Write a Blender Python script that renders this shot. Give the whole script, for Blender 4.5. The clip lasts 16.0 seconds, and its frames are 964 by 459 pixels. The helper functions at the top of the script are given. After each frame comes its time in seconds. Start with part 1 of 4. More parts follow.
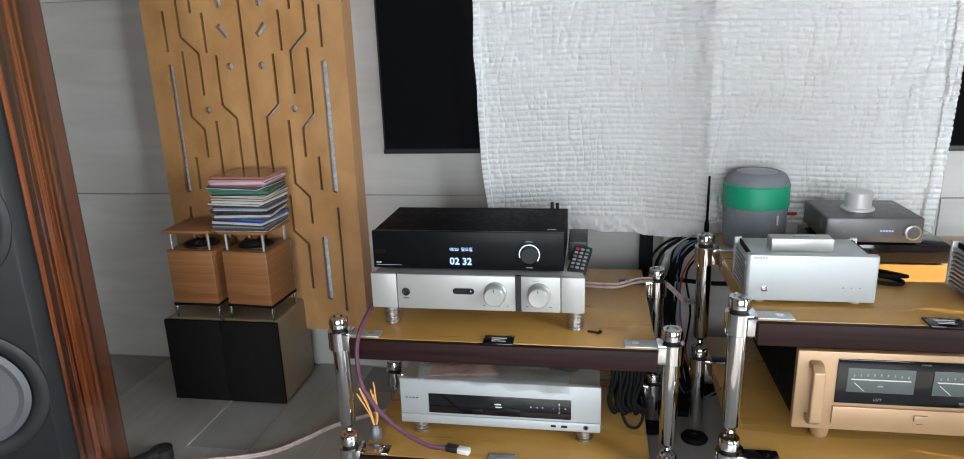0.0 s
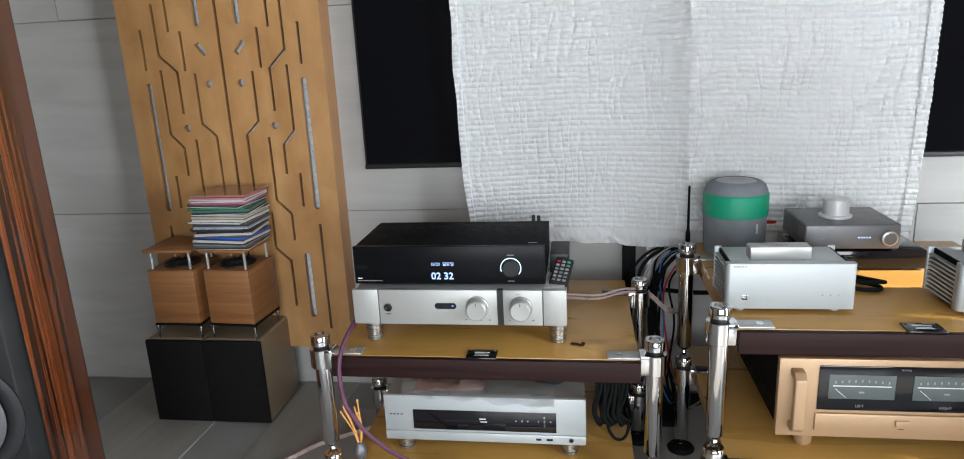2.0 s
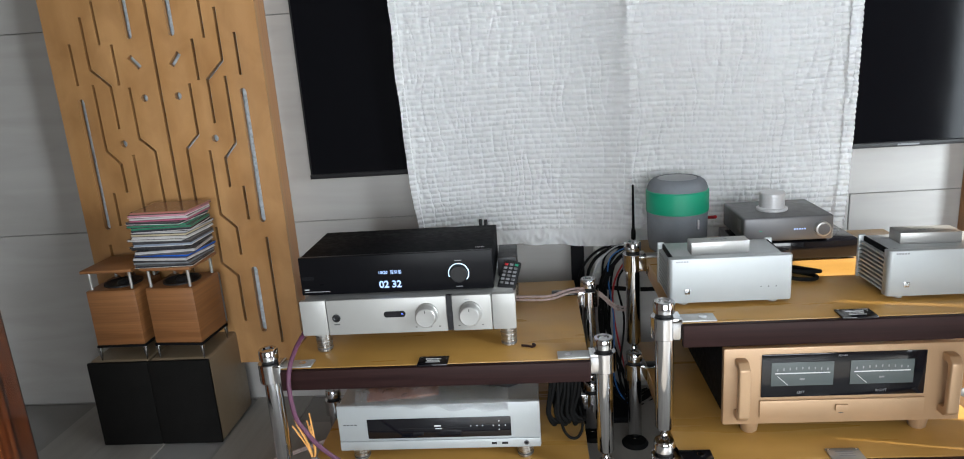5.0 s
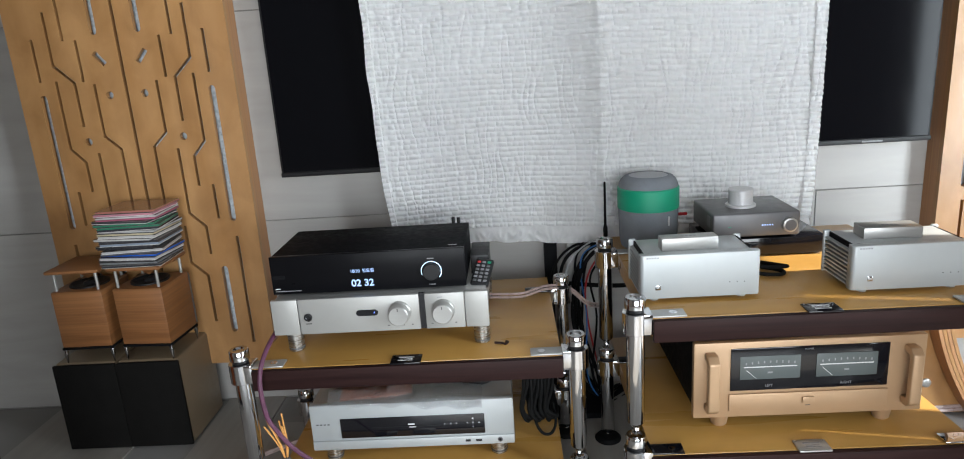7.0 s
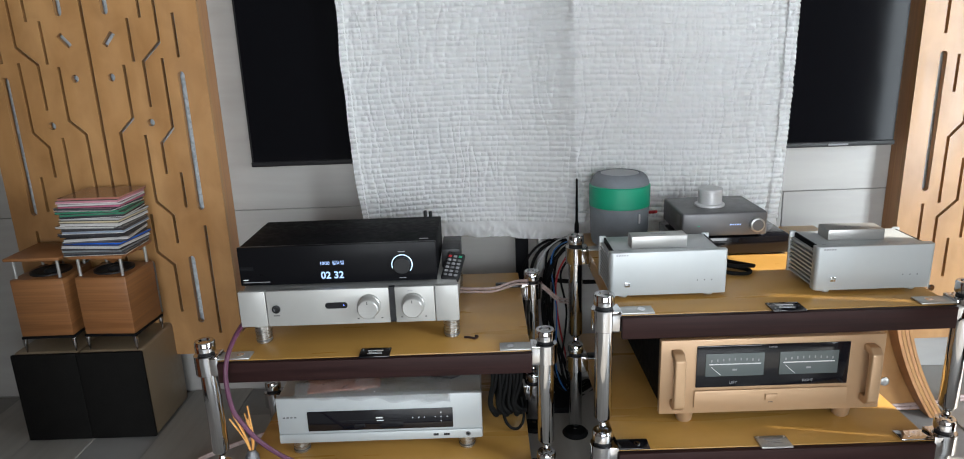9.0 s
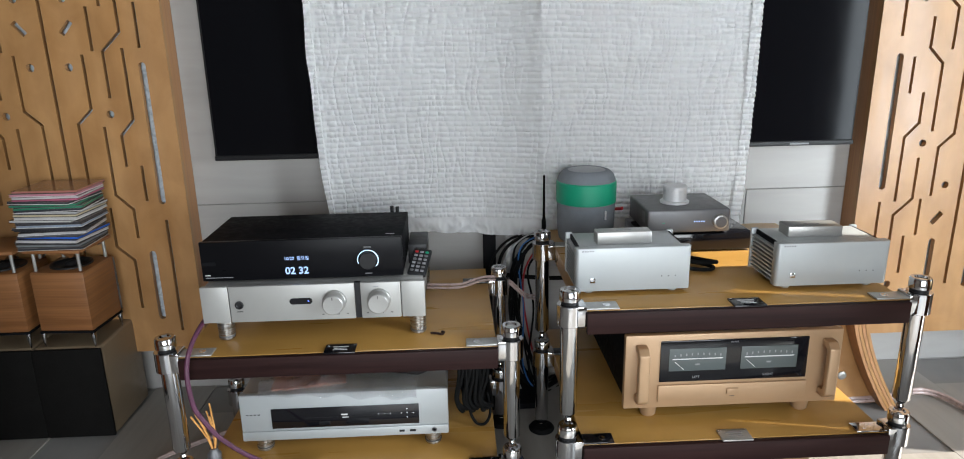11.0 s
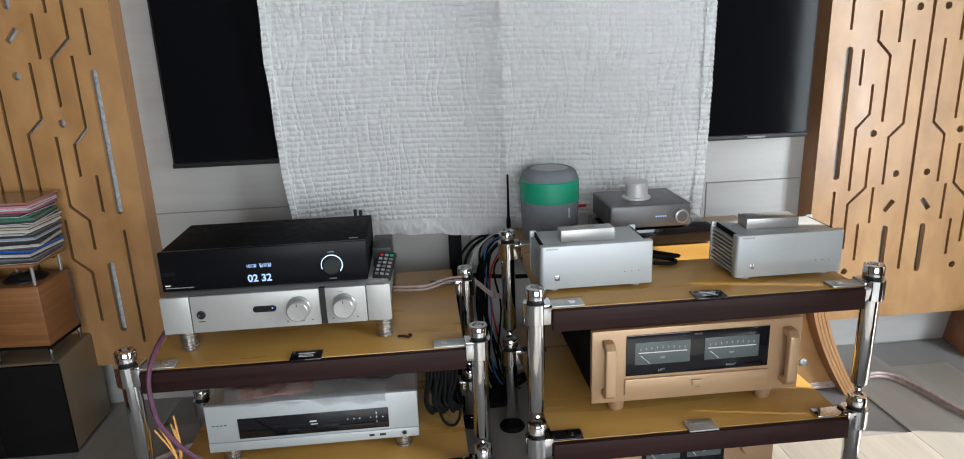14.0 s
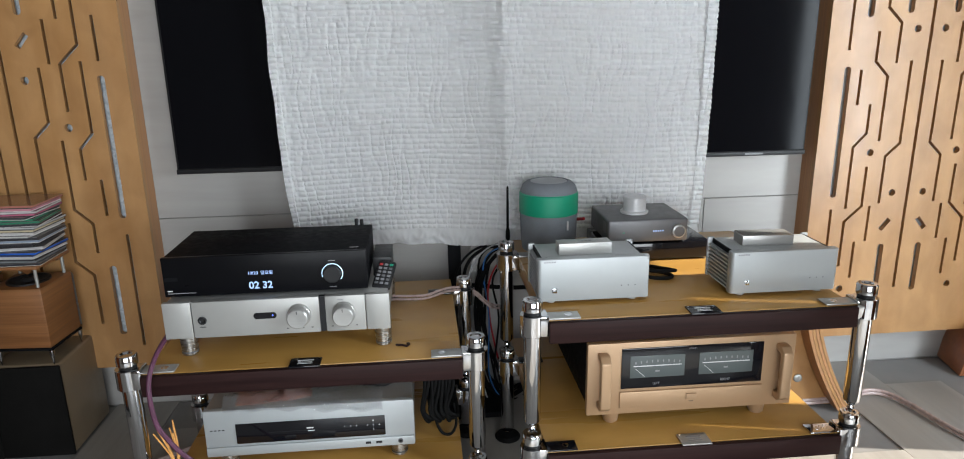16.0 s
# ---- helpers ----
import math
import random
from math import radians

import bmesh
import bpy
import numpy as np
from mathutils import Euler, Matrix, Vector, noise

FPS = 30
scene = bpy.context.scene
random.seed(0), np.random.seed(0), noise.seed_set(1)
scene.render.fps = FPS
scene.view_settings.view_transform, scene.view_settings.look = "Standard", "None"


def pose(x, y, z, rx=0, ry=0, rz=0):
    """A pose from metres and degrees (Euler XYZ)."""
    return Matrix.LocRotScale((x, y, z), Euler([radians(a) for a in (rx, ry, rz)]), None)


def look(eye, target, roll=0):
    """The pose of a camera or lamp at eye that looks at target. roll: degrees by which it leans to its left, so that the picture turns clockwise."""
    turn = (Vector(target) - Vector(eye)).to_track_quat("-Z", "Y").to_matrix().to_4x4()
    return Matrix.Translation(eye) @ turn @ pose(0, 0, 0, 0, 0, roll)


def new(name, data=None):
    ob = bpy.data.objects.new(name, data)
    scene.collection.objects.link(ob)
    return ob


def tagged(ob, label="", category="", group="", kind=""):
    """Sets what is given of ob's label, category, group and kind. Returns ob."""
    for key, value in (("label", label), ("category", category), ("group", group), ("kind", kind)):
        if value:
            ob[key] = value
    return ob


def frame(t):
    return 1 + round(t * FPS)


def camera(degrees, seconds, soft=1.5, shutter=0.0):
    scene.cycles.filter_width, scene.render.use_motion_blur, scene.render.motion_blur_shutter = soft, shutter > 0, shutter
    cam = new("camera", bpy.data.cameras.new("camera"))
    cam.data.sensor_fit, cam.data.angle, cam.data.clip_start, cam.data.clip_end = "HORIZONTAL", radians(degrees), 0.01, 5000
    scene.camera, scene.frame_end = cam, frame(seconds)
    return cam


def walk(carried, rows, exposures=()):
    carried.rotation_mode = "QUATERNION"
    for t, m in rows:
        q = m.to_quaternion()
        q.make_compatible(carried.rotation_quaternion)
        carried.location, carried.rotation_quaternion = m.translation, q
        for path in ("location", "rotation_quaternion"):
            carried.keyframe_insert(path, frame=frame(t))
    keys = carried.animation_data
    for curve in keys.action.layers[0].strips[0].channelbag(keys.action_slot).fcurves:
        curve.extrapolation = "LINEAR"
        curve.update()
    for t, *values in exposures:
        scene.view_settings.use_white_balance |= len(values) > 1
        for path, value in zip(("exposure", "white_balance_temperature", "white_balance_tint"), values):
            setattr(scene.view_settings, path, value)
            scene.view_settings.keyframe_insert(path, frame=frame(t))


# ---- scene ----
cam = camera(70.3, 16.0, soft=1.0)
PATH = [
    (0, (0.4852, -0.0250, 1.0078), (0.2639, 1.2760, 0.6341), -1.9),
    (0.5, (0.4889, -0.0225, 1.0078), (0.2725, 1.2780, 0.6336), -2.0),
    (1, (0.4914, -0.0225, 1.0078), (0.2809, 1.2780, 0.6347), -2.2),
    (1.5, (0.4964, -0.0200, 1.0102), (0.2916, 1.2800, 0.6452), -2.5),
    (2, (0.5001, -0.0212, 1.0102), (0.3036, 1.2790, 0.6624), -2.7),
    (2.5, (0.5026, -0.0212, 1.0078), (0.3170, 1.2790, 0.6681), -2.8),
    (3, (0.5063, -0.0200, 1.0065), (0.3312, 1.2800, 0.6690), -3.0),
    (3.5, (0.5113, -0.0188, 1.0065), (0.3474, 1.2810, 0.6678), -3.3),
    (4, (0.5150, -0.0200, 1.0102), (0.3691, 1.2800, 0.6737), -3.6),
    (6.5, (0.5262, -0.0212, 1.0102), (0.4566, 1.2790, 0.6623), -4.0),
    (7, (0.5262, -0.0212, 1.0102), (0.4654, 1.2790, 0.6624), -3.8),
    (7.5, (0.5262, -0.0212, 1.0127), (0.4748, 1.2790, 0.6624), -3.5),
    (8, (0.5287, -0.0200, 1.0102), (0.4923, 1.2800, 0.6577), -3.0),
    (8.5, (0.5300, -0.0212, 1.0090), (0.5054, 1.2790, 0.6560), -2.7),
    (9, (0.5287, -0.0200, 1.0102), (0.5206, 1.2800, 0.6484), -2.1),
    (11.5, (0.5350, -0.0188, 1.0065), (0.5966, 1.2810, 0.6332), -1.2),
    (12, (0.5350, -0.0175, 1.0078), (0.6042, 1.2820, 0.6305), -1.3),
    (12.5, (0.5399, -0.0163, 1.0053), (0.6163, 1.2830, 0.6283), -1.5),
    (13, (0.5424, -0.0150, 1.0053), (0.6299, 1.2840, 0.6274), -1.8),
    (13.5, (0.5449, -0.0163, 1.0053), (0.6462, 1.2830, 0.6265), -2.0),
    (14, (0.5437, -0.0200, 1.0102), (0.6574, 1.2800, 0.6353), -2.1),
    (14.5, (0.5412, -0.0200, 1.0152), (0.6609, 1.2800, 0.6427), -1.8),
    (15, (0.5424, -0.0225, 1.0214), (0.6659, 1.2780, 0.6483), -1.5),
    (15.5, (0.5449, -0.0362, 1.0214), (0.6663, 1.2670, 0.6579), -1.2),
    (16, (0.5437, -0.0362, 1.0227), (0.6584, 1.2670, 0.6634), -1.0),
]
walk(cam, [(t, look(eye, target, roll)) for t, eye, target, roll in PATH],
     exposures=[(0, 1.55), (7, 1.43), (16, 1.18)])

# ---- light: a window on the side wall with the sun, a wide window behind ----
WALL_Y, ROOM_L, ROOM_R, ROOM_BACK, ROOM_TOP = 2.13, -2.3, 3.1, -3.0, 2.7
# The room and what stands along its walls are laid out in units of 0.885 m.
UNIT = 0.885
ROOM = Matrix.Translation((0.0604, -0.0023, 0)) @ Matrix.Scale(UNIT, 4)
world = bpy.data.worlds.new("sky")
scene.world = world
world.use_nodes = True
_n = world.node_tree.nodes
_sky = _n.new("ShaderNodeTexSky")
_sky.sky_type = "NISHITA"
_sky.sun_disc = False
_sky.sun_elevation, _sky.sun_rotation = radians(36), radians(103)
world.node_tree.links.new(_sky.outputs[0], _n["Background"].inputs[0])
_n["Background"].inputs[1].default_value = 0.05


def sun_lamp():
    d = bpy.data.lights.new("sun", "SUN")
    d.energy, d.angle, d.color = 5.0, radians(0.5), (1.0, 0.95, 0.86)
    ob = new("sun", d)
    ob.matrix_world = look((0, 0, 0), (-0.79, 0.178, -0.588))
    ob.location = (5, -1, 4)


def window_lamp(name, eye, target, w, h, power, color):
    d = bpy.data.lights.new(name, "AREA")
    d.shape, d.size, d.size_y, d.energy, d.color = "RECTANGLE", w * UNIT, h * UNIT, power, color
    ob = new(name, d)
    ob.matrix_world = look(ROOM @ Vector(eye), ROOM @ Vector(target))


sun_lamp()
window_lamp("back_window_light", (1.0, ROOM_BACK + 0.03, 1.2), (0.95, 0, 1.15), 3.1, 1.6, 51, (0.89, 0.95, 1.0))
window_lamp("side_window_light", (ROOM_R - 0.005, -0.05, 1.15), (0, 0.3, 1.0), 1.1, 1.9, 54, (0.82, 0.92, 1.0))


# ---- materials ----
def rgb(r, g, b):
    return (r, g, b, 1.0)


class Mat:
    """A small builder for one node material."""

    def __init__(self, name, rough=0.5, metal=0.0, spec=0.5):
        self.m = bpy.data.materials.new(name)
        self.m.use_nodes = True
        self.t = self.m.node_tree
        self.p = self.t.nodes["Principled BSDF"]
        self.p.inputs["Roughness"].default_value = rough
        self.p.inputs["Metallic"].default_value = metal
        self.p.inputs["Specular IOR Level"].default_value = spec
        self.co = self.node("ShaderNodeTexCoord").outputs["Object"]

    def node(self, kind):
        return self.t.nodes.new(kind)

    def link(self, a, b):
        self.t.links.new(a, b)

    def noise(self, scale, stretch=(1, 1, 1), detail=4.0, distort=0.0, shift=None):
        mp = self.node("ShaderNodeMapping")
        mp.inputs["Scale"].default_value = stretch
        self.link(self.co, mp.inputs["Vector"])
        if shift is not None:
            self.link(shift, mp.inputs["Location"])
        n = self.node("ShaderNodeTexNoise")
        n.inputs["Scale"].default_value = scale
        n.inputs["Detail"].default_value = detail
        n.inputs["Distortion"].default_value = distort
        self.link(mp.outputs[0], n.inputs["Vector"])
        return n.outputs["Fac"]

    def ramp(self, fac, stops):
        r = self.node("ShaderNodeValToRGB")
        e = r.color_ramp.elements
        while len(e) < len(stops):
            e.new(0.5)
        for el, (pos, col) in zip(e, stops):
            el.position, el.color = pos, col
        self.link(fac, r.inputs[0])
        return r.outputs[0]

    def mix(self, fac, a, b, mode="MIX"):
        x = self.node("ShaderNodeMix")
        x.data_type, x.blend_type = "RGBA", mode
        for sock, v in ((x.inputs["Factor"], fac), (x.inputs["A"], a), (x.inputs["B"], b)):
            if isinstance(v, (int, float, tuple)):
                sock.default_value = v
            else:
                self.link(v, sock)
        return x.outputs["Result"]

    def color(self, c):
        if isinstance(c, tuple):
            self.p.inputs["Base Color"].default_value = c
        else:
            self.link(c, self.p.inputs["Base Color"])
        return self

    def roughness(self, fac, lo, hi):
        r = self.node("ShaderNodeMapRange")
        r.inputs["From Min"].default_value, r.inputs["From Max"].default_value = 0.3, 0.7
        r.inputs["To Min"].default_value, r.inputs["To Max"].default_value = lo, hi
        self.link(fac, r.inputs["Value"])
        self.link(r.outputs[0], self.p.inputs["Roughness"])
        return self

    def bump(self, fac, strength, dist=0.002):
        b = self.node("ShaderNodeBump")
        b.inputs["Strength"].default_value = strength
        b.inputs["Distance"].default_value = dist
        self.link(fac, b.inputs["Height"])
        self.link(b.outputs[0], self.p.inputs["Normal"])
        return self

    def rand(self):
        return self.node("ShaderNodeObjectInfo").outputs["Random"]


def plain(name, c, rough=0.5, metal=0.0, vary=0.12, scale=30.0, bump=0.05, spec=0.5):
    k = Mat(name, rough, metal, spec)
    f = k.noise(scale, detail=6)
    g = k.noise(scale * 0.12, detail=3)
    lo, hi = tuple(v * (1 - vary) for v in c), tuple(min(1, v * (1 + vary)) for v in c)
    a = k.ramp(g, [(0.3, rgb(*lo)), (0.7, rgb(*hi))])
    k.color(k.mix(0.35, a, k.ramp(f, [(0.35, rgb(*lo)), (0.65, rgb(*hi))])))
    k.roughness(f, max(0.02, rough * 0.85), min(1, rough * 1.15))
    if bump:
        k.bump(k.noise(scale * 8, detail=2), bump, 0.0005)
    return k.m


def wood(name, dark, light, grain=(2, 2, 60), scale=3.0, rough=0.4, contrast=(0.35, 0.65), bump=0.08, per_piece=0.0, swirl=0.6, spec=0.5, blotch=0.0):
    """Grain runs along the axis with the small stretch."""
    k = Mat(name, rough, 0.0, spec)
    f = k.noise(scale, grain, 8, swirl)
    g = k.noise(scale * 0.35, tuple(v * 0.4 for v in grain), 3, swirl)
    a = k.ramp(f, [(contrast[0], rgb(*dark)), (contrast[1], rgb(*light))])
    b = k.ramp(g, [(0.35, rgb(*dark)), (0.6, rgb(*light))])
    c = k.mix(0.45, a, b)
    if blotch:
        spots = k.ramp(k.noise(11, (1, 1, 0.7), 6, 0.5), [(0.3, rgb(1 - blotch, 1 - blotch * 1.15, 1 - blotch * 1.3)), (0.6, rgb(1, 1, 1))])
        c = k.mix(1.0, c, spots, "MULTIPLY")
    if per_piece:
        r = k.ramp(k.rand(), [(0.0, rgb(1 - per_piece, 1 - per_piece, 1 - per_piece)), (1.0, rgb(1, 1, 1))])
        c = k.mix(1.0, c, r, "MULTIPLY")
    k.color(c).roughness(f, rough * 0.8, rough * 1.25).bump(f, bump, 0.001)
    return k.m


def glow(name, c, strength):
    k = Mat(name, 0.4)
    k.color(rgb(*c))
    k.p.inputs["Emission Color"].default_value = rgb(*c)
    k.p.inputs["Emission Strength"].default_value = strength
    return k.m


def wall_tile_material():
    k = Mat("beige_stone_look_tile", 0.42)
    f = k.noise(2.2, (1, 1, 7), 8, 0.8, k.rand())
    g = k.noise(1.1, (1, 1, 1.5), 4, 0.3)
    a = k.ramp(f, [(0.3, rgb(0.28, 0.268, 0.252)), (0.7, rgb(0.385, 0.371, 0.35))])
    b = k.ramp(g, [(0.3, rgb(0.315, 0.30, 0.283)), (0.7, rgb(0.37, 0.355, 0.337))])
    k.color(k.mix(0.5, a, b)).roughness(f, 0.34, 0.5).bump(f, 0.04, 0.001)
    return k.m


def floor_material():
    k = Mat("grey_wood_look_floor_tile", 0.4)
    f = k.noise(3.0, (14, 1, 1), 8, 0.5, k.rand())
    g = k.noise(1.2, (5, 0.6, 1), 4, 0.6, k.rand())
    a = k.ramp(f, [(0.3, rgb(0.225, 0.208, 0.185)), (0.7, rgb(0.34, 0.318, 0.288))])
    b = k.ramp(g, [(0.3, rgb(0.24, 0.222, 0.198)), (0.7, rgb(0.33, 0.308, 0.278))])
    r = k.ramp(k.rand(), [(0.0, rgb(0.86, 0.86, 0.86)), (1.0, rgb(1, 1, 1))])
    k.color(k.mix(1.0, k.mix(0.5, a, b), r, "MULTIPLY")).roughness(f, 0.3, 0.5).bump(f, 0.08, 0.001)
    return k.m


def quilt_material():
    k = Mat("white_quilted_cotton", 0.9, 0.0, 0.2)
    g = k.noise(2.5, (1, 1, 1), 4)
    k.color(k.ramp(g, [(0.3, rgb(0.90, 0.90, 0.905)), (0.7, rgb(0.94, 0.94, 0.94))]))
    k.p.inputs["Sheen Weight"].default_value = 0.15
    k.bump(k.noise(320, (1, 1, 1), 3), 0.3, 0.001)
    return k.m


def brushed(name, c, rough=0.3, stretch=(1, 60, 60), metal=1.0):
    k = Mat(name, rough, metal)
    f = k.noise(8, stretch, 6)
    k.color(k.ramp(f, [(0.3, rgb(*[v * 0.93 for v in c])), (0.7, rgb(*c))])).roughness(f, rough * 0.8, rough * 1.2).bump(f, 0.03, 0.0004)
    return k.m


def felt_material():
    k = Mat("pale_grey_polyester_fill", 0.95, 0.0, 0.1)
    f = k.noise(70, (1, 1, 1), 5, 1.0)
    k.color(k.ramp(f, [(0.35, rgb(0.36, 0.39, 0.42)), (0.65, rgb(0.56, 0.59, 0.62))])).bump(f, 0.6, 0.004)
    return k.m


def rosewood_material():
    k = Mat("glossy_rosewood_veneer", 0.22)
    f = k.noise(4.0, (8, 8, 0.16), 8, 0.7)
    g = k.noise(22.0, (6, 6, 0.25), 5, 0.4)
    a = k.ramp(f, [(0.40, rgb(0.012, 0.006, 0.005)), (0.46, rgb(0.05, 0.014, 0.007)), (0.50, rgb(0.15, 0.038, 0.012)), (0.62, rgb(0.24, 0.066, 0.020))])
    b = k.ramp(g, [(0.35, rgb(0.5, 0.42, 0.4)), (0.6, rgb(1, 1, 1))])
    k.color(k.mix(0.8, a, b, "MULTIPLY")).bump(f, 0.03, 0.001)
    return k.m


M_WALL = wall_tile_material()
M_GROUT = plain("grey_grout", (0.22, 0.21, 0.2), 0.9)
M_FLOOR = floor_material()
M_PLASTER = plain("white_painted_plaster", (0.72, 0.71, 0.69), 0.8, vary=0.04, scale=8)
# Unseen walls and ceiling: dark tones picked to cut bounced light and reflections.
M_UNSEENWALL = plain("unseen_wall_dark_brown", (0.13, 0.105, 0.085), 0.85, vary=0.1, scale=20)
M_CEIL = plain("unseen_ceiling_dark_taupe", (0.2, 0.19, 0.185), 0.85, vary=0.04, scale=8)
M_FRAME = plain("white_window_plastic", (0.75, 0.75, 0.75), 0.35, vary=0.03)
M_QUILT = quilt_material()
M_BIRCH = wood("birch_plywood_varnished", (0.32, 0.158, 0.055), (0.43, 0.235, 0.094), (5, 5, 0.8), 2.6, 0.38, bump=0.02, swirl=0.15, blotch=0.22)
M_BIRCH_EDGE = wood("birch_plywood_edge", (0.26, 0.12, 0.05), (0.42, 0.21, 0.09), (60, 60, 1), 3, 0.5)
M_FELT = felt_material()
M_SHELF = wood("maple_veneer_shelf", (0.36, 0.19, 0.044), (0.44, 0.245, 0.064), (0.7, 7, 7), 2.5, 0.30, bump=0.02, swirl=0.2, blotch=0.1)
M_EDGE = wood("dark_walnut_edge", (0.012, 0.005, 0.005), (0.028, 0.012, 0.011), (1, 30, 30), 4, 0.5, spec=0.12)
M_CHROME = plain("polished_chrome", (0.56, 0.56, 0.57), 0.07, 1.0, vary=0.03, bump=0.0)
M_SATIN = brushed("satin_aluminium", (0.39, 0.385, 0.37), 0.36, metal=0.6)
M_SILVER = plain("silver_anodised_aluminium", (0.345, 0.34, 0.325), 0.40, 0.3, vary=0.03, scale=60, bump=0.03)
M_PALE = plain("pale_silver_painted_metal", (0.385, 0.405, 0.41), 0.40, 0.25, vary=0.03, scale=60, bump=0.03)
M_FOOT = brushed("turned_aluminium", (0.42, 0.41, 0.39), 0.28, (1, 1, 80), 0.95)
M_GREYMET = plain("dark_grey_anodised_aluminium", (0.15, 0.15, 0.155), 0.45, 0.5, vary=0.06, scale=60)
M_BLACKMET = plain("black_powder_coated_steel", (0.006, 0.006, 0.007), 0.6, 0.0, vary=0.15, scale=80, bump=0.06, spec=0.05)
M_BLACKGLASS = plain("black_gloss_panel", (0.006, 0.006, 0.008), 0.08, 0.0, vary=0.05, bump=0.0)
M_SATINBLACK = plain("satin_black_front", (0.004, 0.004, 0.005), 0.32, vary=0.05, bump=0.0, spec=0.1)
M_TVSCREEN = plain("tv_screen_glass", (0.004, 0.004, 0.005), 0.10, 0.0, vary=0.05, bump=0.0, spec=0.07)
M_BLACKPL = plain("black_plastic", (0.012, 0.012, 0.013), 0.45, vary=0.1, scale=40, spec=0.3)
M_RUBBER = plain("black_rubber", (0.005, 0.005, 0.005), 0.65, vary=0.1, scale=40, spec=0.08)
M_GOLD = plain("champagne_gold_aluminium", (0.42, 0.272, 0.158), 0.36, 0.3, vary=0.03, scale=80, bump=0.03)
M_GRILLE = plain("black_grille_cloth", (0.007, 0.0065, 0.006), 0.95, vary=0.2, scale=200, bump=0.4, spec=0.1)
M_KHAKI = plain("khaki_gold_lacquer", (0.21, 0.155, 0.097), 0.38, 0.2, vary=0.06, scale=50)
M_BAMBOO = wood("bamboo_laminate", (0.165, 0.064, 0.020), (0.27, 0.116, 0.041), (1.2, 1.2, 45), 3.0, 0.42, (0.38, 0.62))
M_ROSE = rosewood_material()
M_BAFFLE = plain("black_satin_baffle", (0.008, 0.0085, 0.009), 0.45, vary=0.1, scale=20, spec=0.25)
M_CONE = plain("grey_speaker_cone", (0.06, 0.06, 0.064), 0.5, vary=0.06)
M_GREYCLOTH = plain("grey_speaker_fabric", (0.17, 0.185, 0.205), 0.85, vary=0.12, scale=260, bump=0.5)
M_GREEN = plain("green_rubber_band", (0.002, 0.27, 0.15), 0.45, vary=0.06)
M_WHITEMET = plain("white_matte_metal", (0.62, 0.62, 0.63), 0.35, 0.3, vary=0.03)
M_LIT = glow("lit_display_segments", (0.33, 0.47, 0.80), 0.27)
M_RING = glow("lit_dial_ring", (0.55, 0.78, 1.0), 0.42)
M_BLUE = glow("blue_indicator", (0.12, 0.2, 1.0), 0.8)
M_GREY_INK = plain("grey_ink", (0.20, 0.20, 0.21), 0.6, vary=0.02, bump=0.0)
M_WHITE_INK = plain("white_ink", (0.6, 0.6, 0.6), 0.6, vary=0.02, bump=0.0)
M_DARK_INK = plain("dark_ink", (0.05, 0.05, 0.05), 0.6, vary=0.02, bump=0.0)
M_METER = plain("meter_face_smoke", (0.085, 0.10, 0.10), 0.25, vary=0.1, scale=10, bump=0.0)
M_PURPLE = plain("purple_braided_sleeve", (0.075, 0.018, 0.045), 0.55, vary=0.25, scale=300, bump=0.5)
M_CLEARCABLE = plain("copper_pink_speaker_cable", (0.36, 0.27, 0.25), 0.28, vary=0.12, scale=60)
M_RED = plain("red_cable", (0.35, 0.012, 0.015), 0.4, vary=0.1)
M_GREYCABLE = plain("grey_cable", (0.32, 0.32, 0.33), 0.45, vary=0.1)
M_BLUECABLE = plain("blue_cable", (0.02, 0.12, 0.35), 0.45, vary=0.1)
M_REED = wood("orange_reed_stick", (0.50, 0.22, 0.05), (0.65, 0.33, 0.10), (40, 40, 1), 3, 0.6)
M_PAPER = plain("white_card", (0.62, 0.6, 0.58), 0.6, vary=0.06)


# ---- mesh helpers ----
def box(bm, x0, x1, y0, y1, z0, z1, bev=0.0, seg=2):
    vs = [bm.verts.new((x, y, z)) for x in (x0, x1) for y in (y0, y1) for z in (z0, z1)]
    fs = [bm.faces.new([vs[i] for i in q]) for q in ((0, 1, 3, 2), (4, 6, 7, 5), (0, 4, 5, 1), (2, 3, 7, 6), (0, 2, 6, 4), (1, 5, 7, 3))]
    if bev:
        es = list({e for f in fs for e in f.edges})
        bmesh.ops.bevel(bm, geom=es, offset=bev, segments=seg, profile=0.5, affect="EDGES")
    return bm


def new_box(*a, **k):
    return box(bmesh.new(), *a, **k)


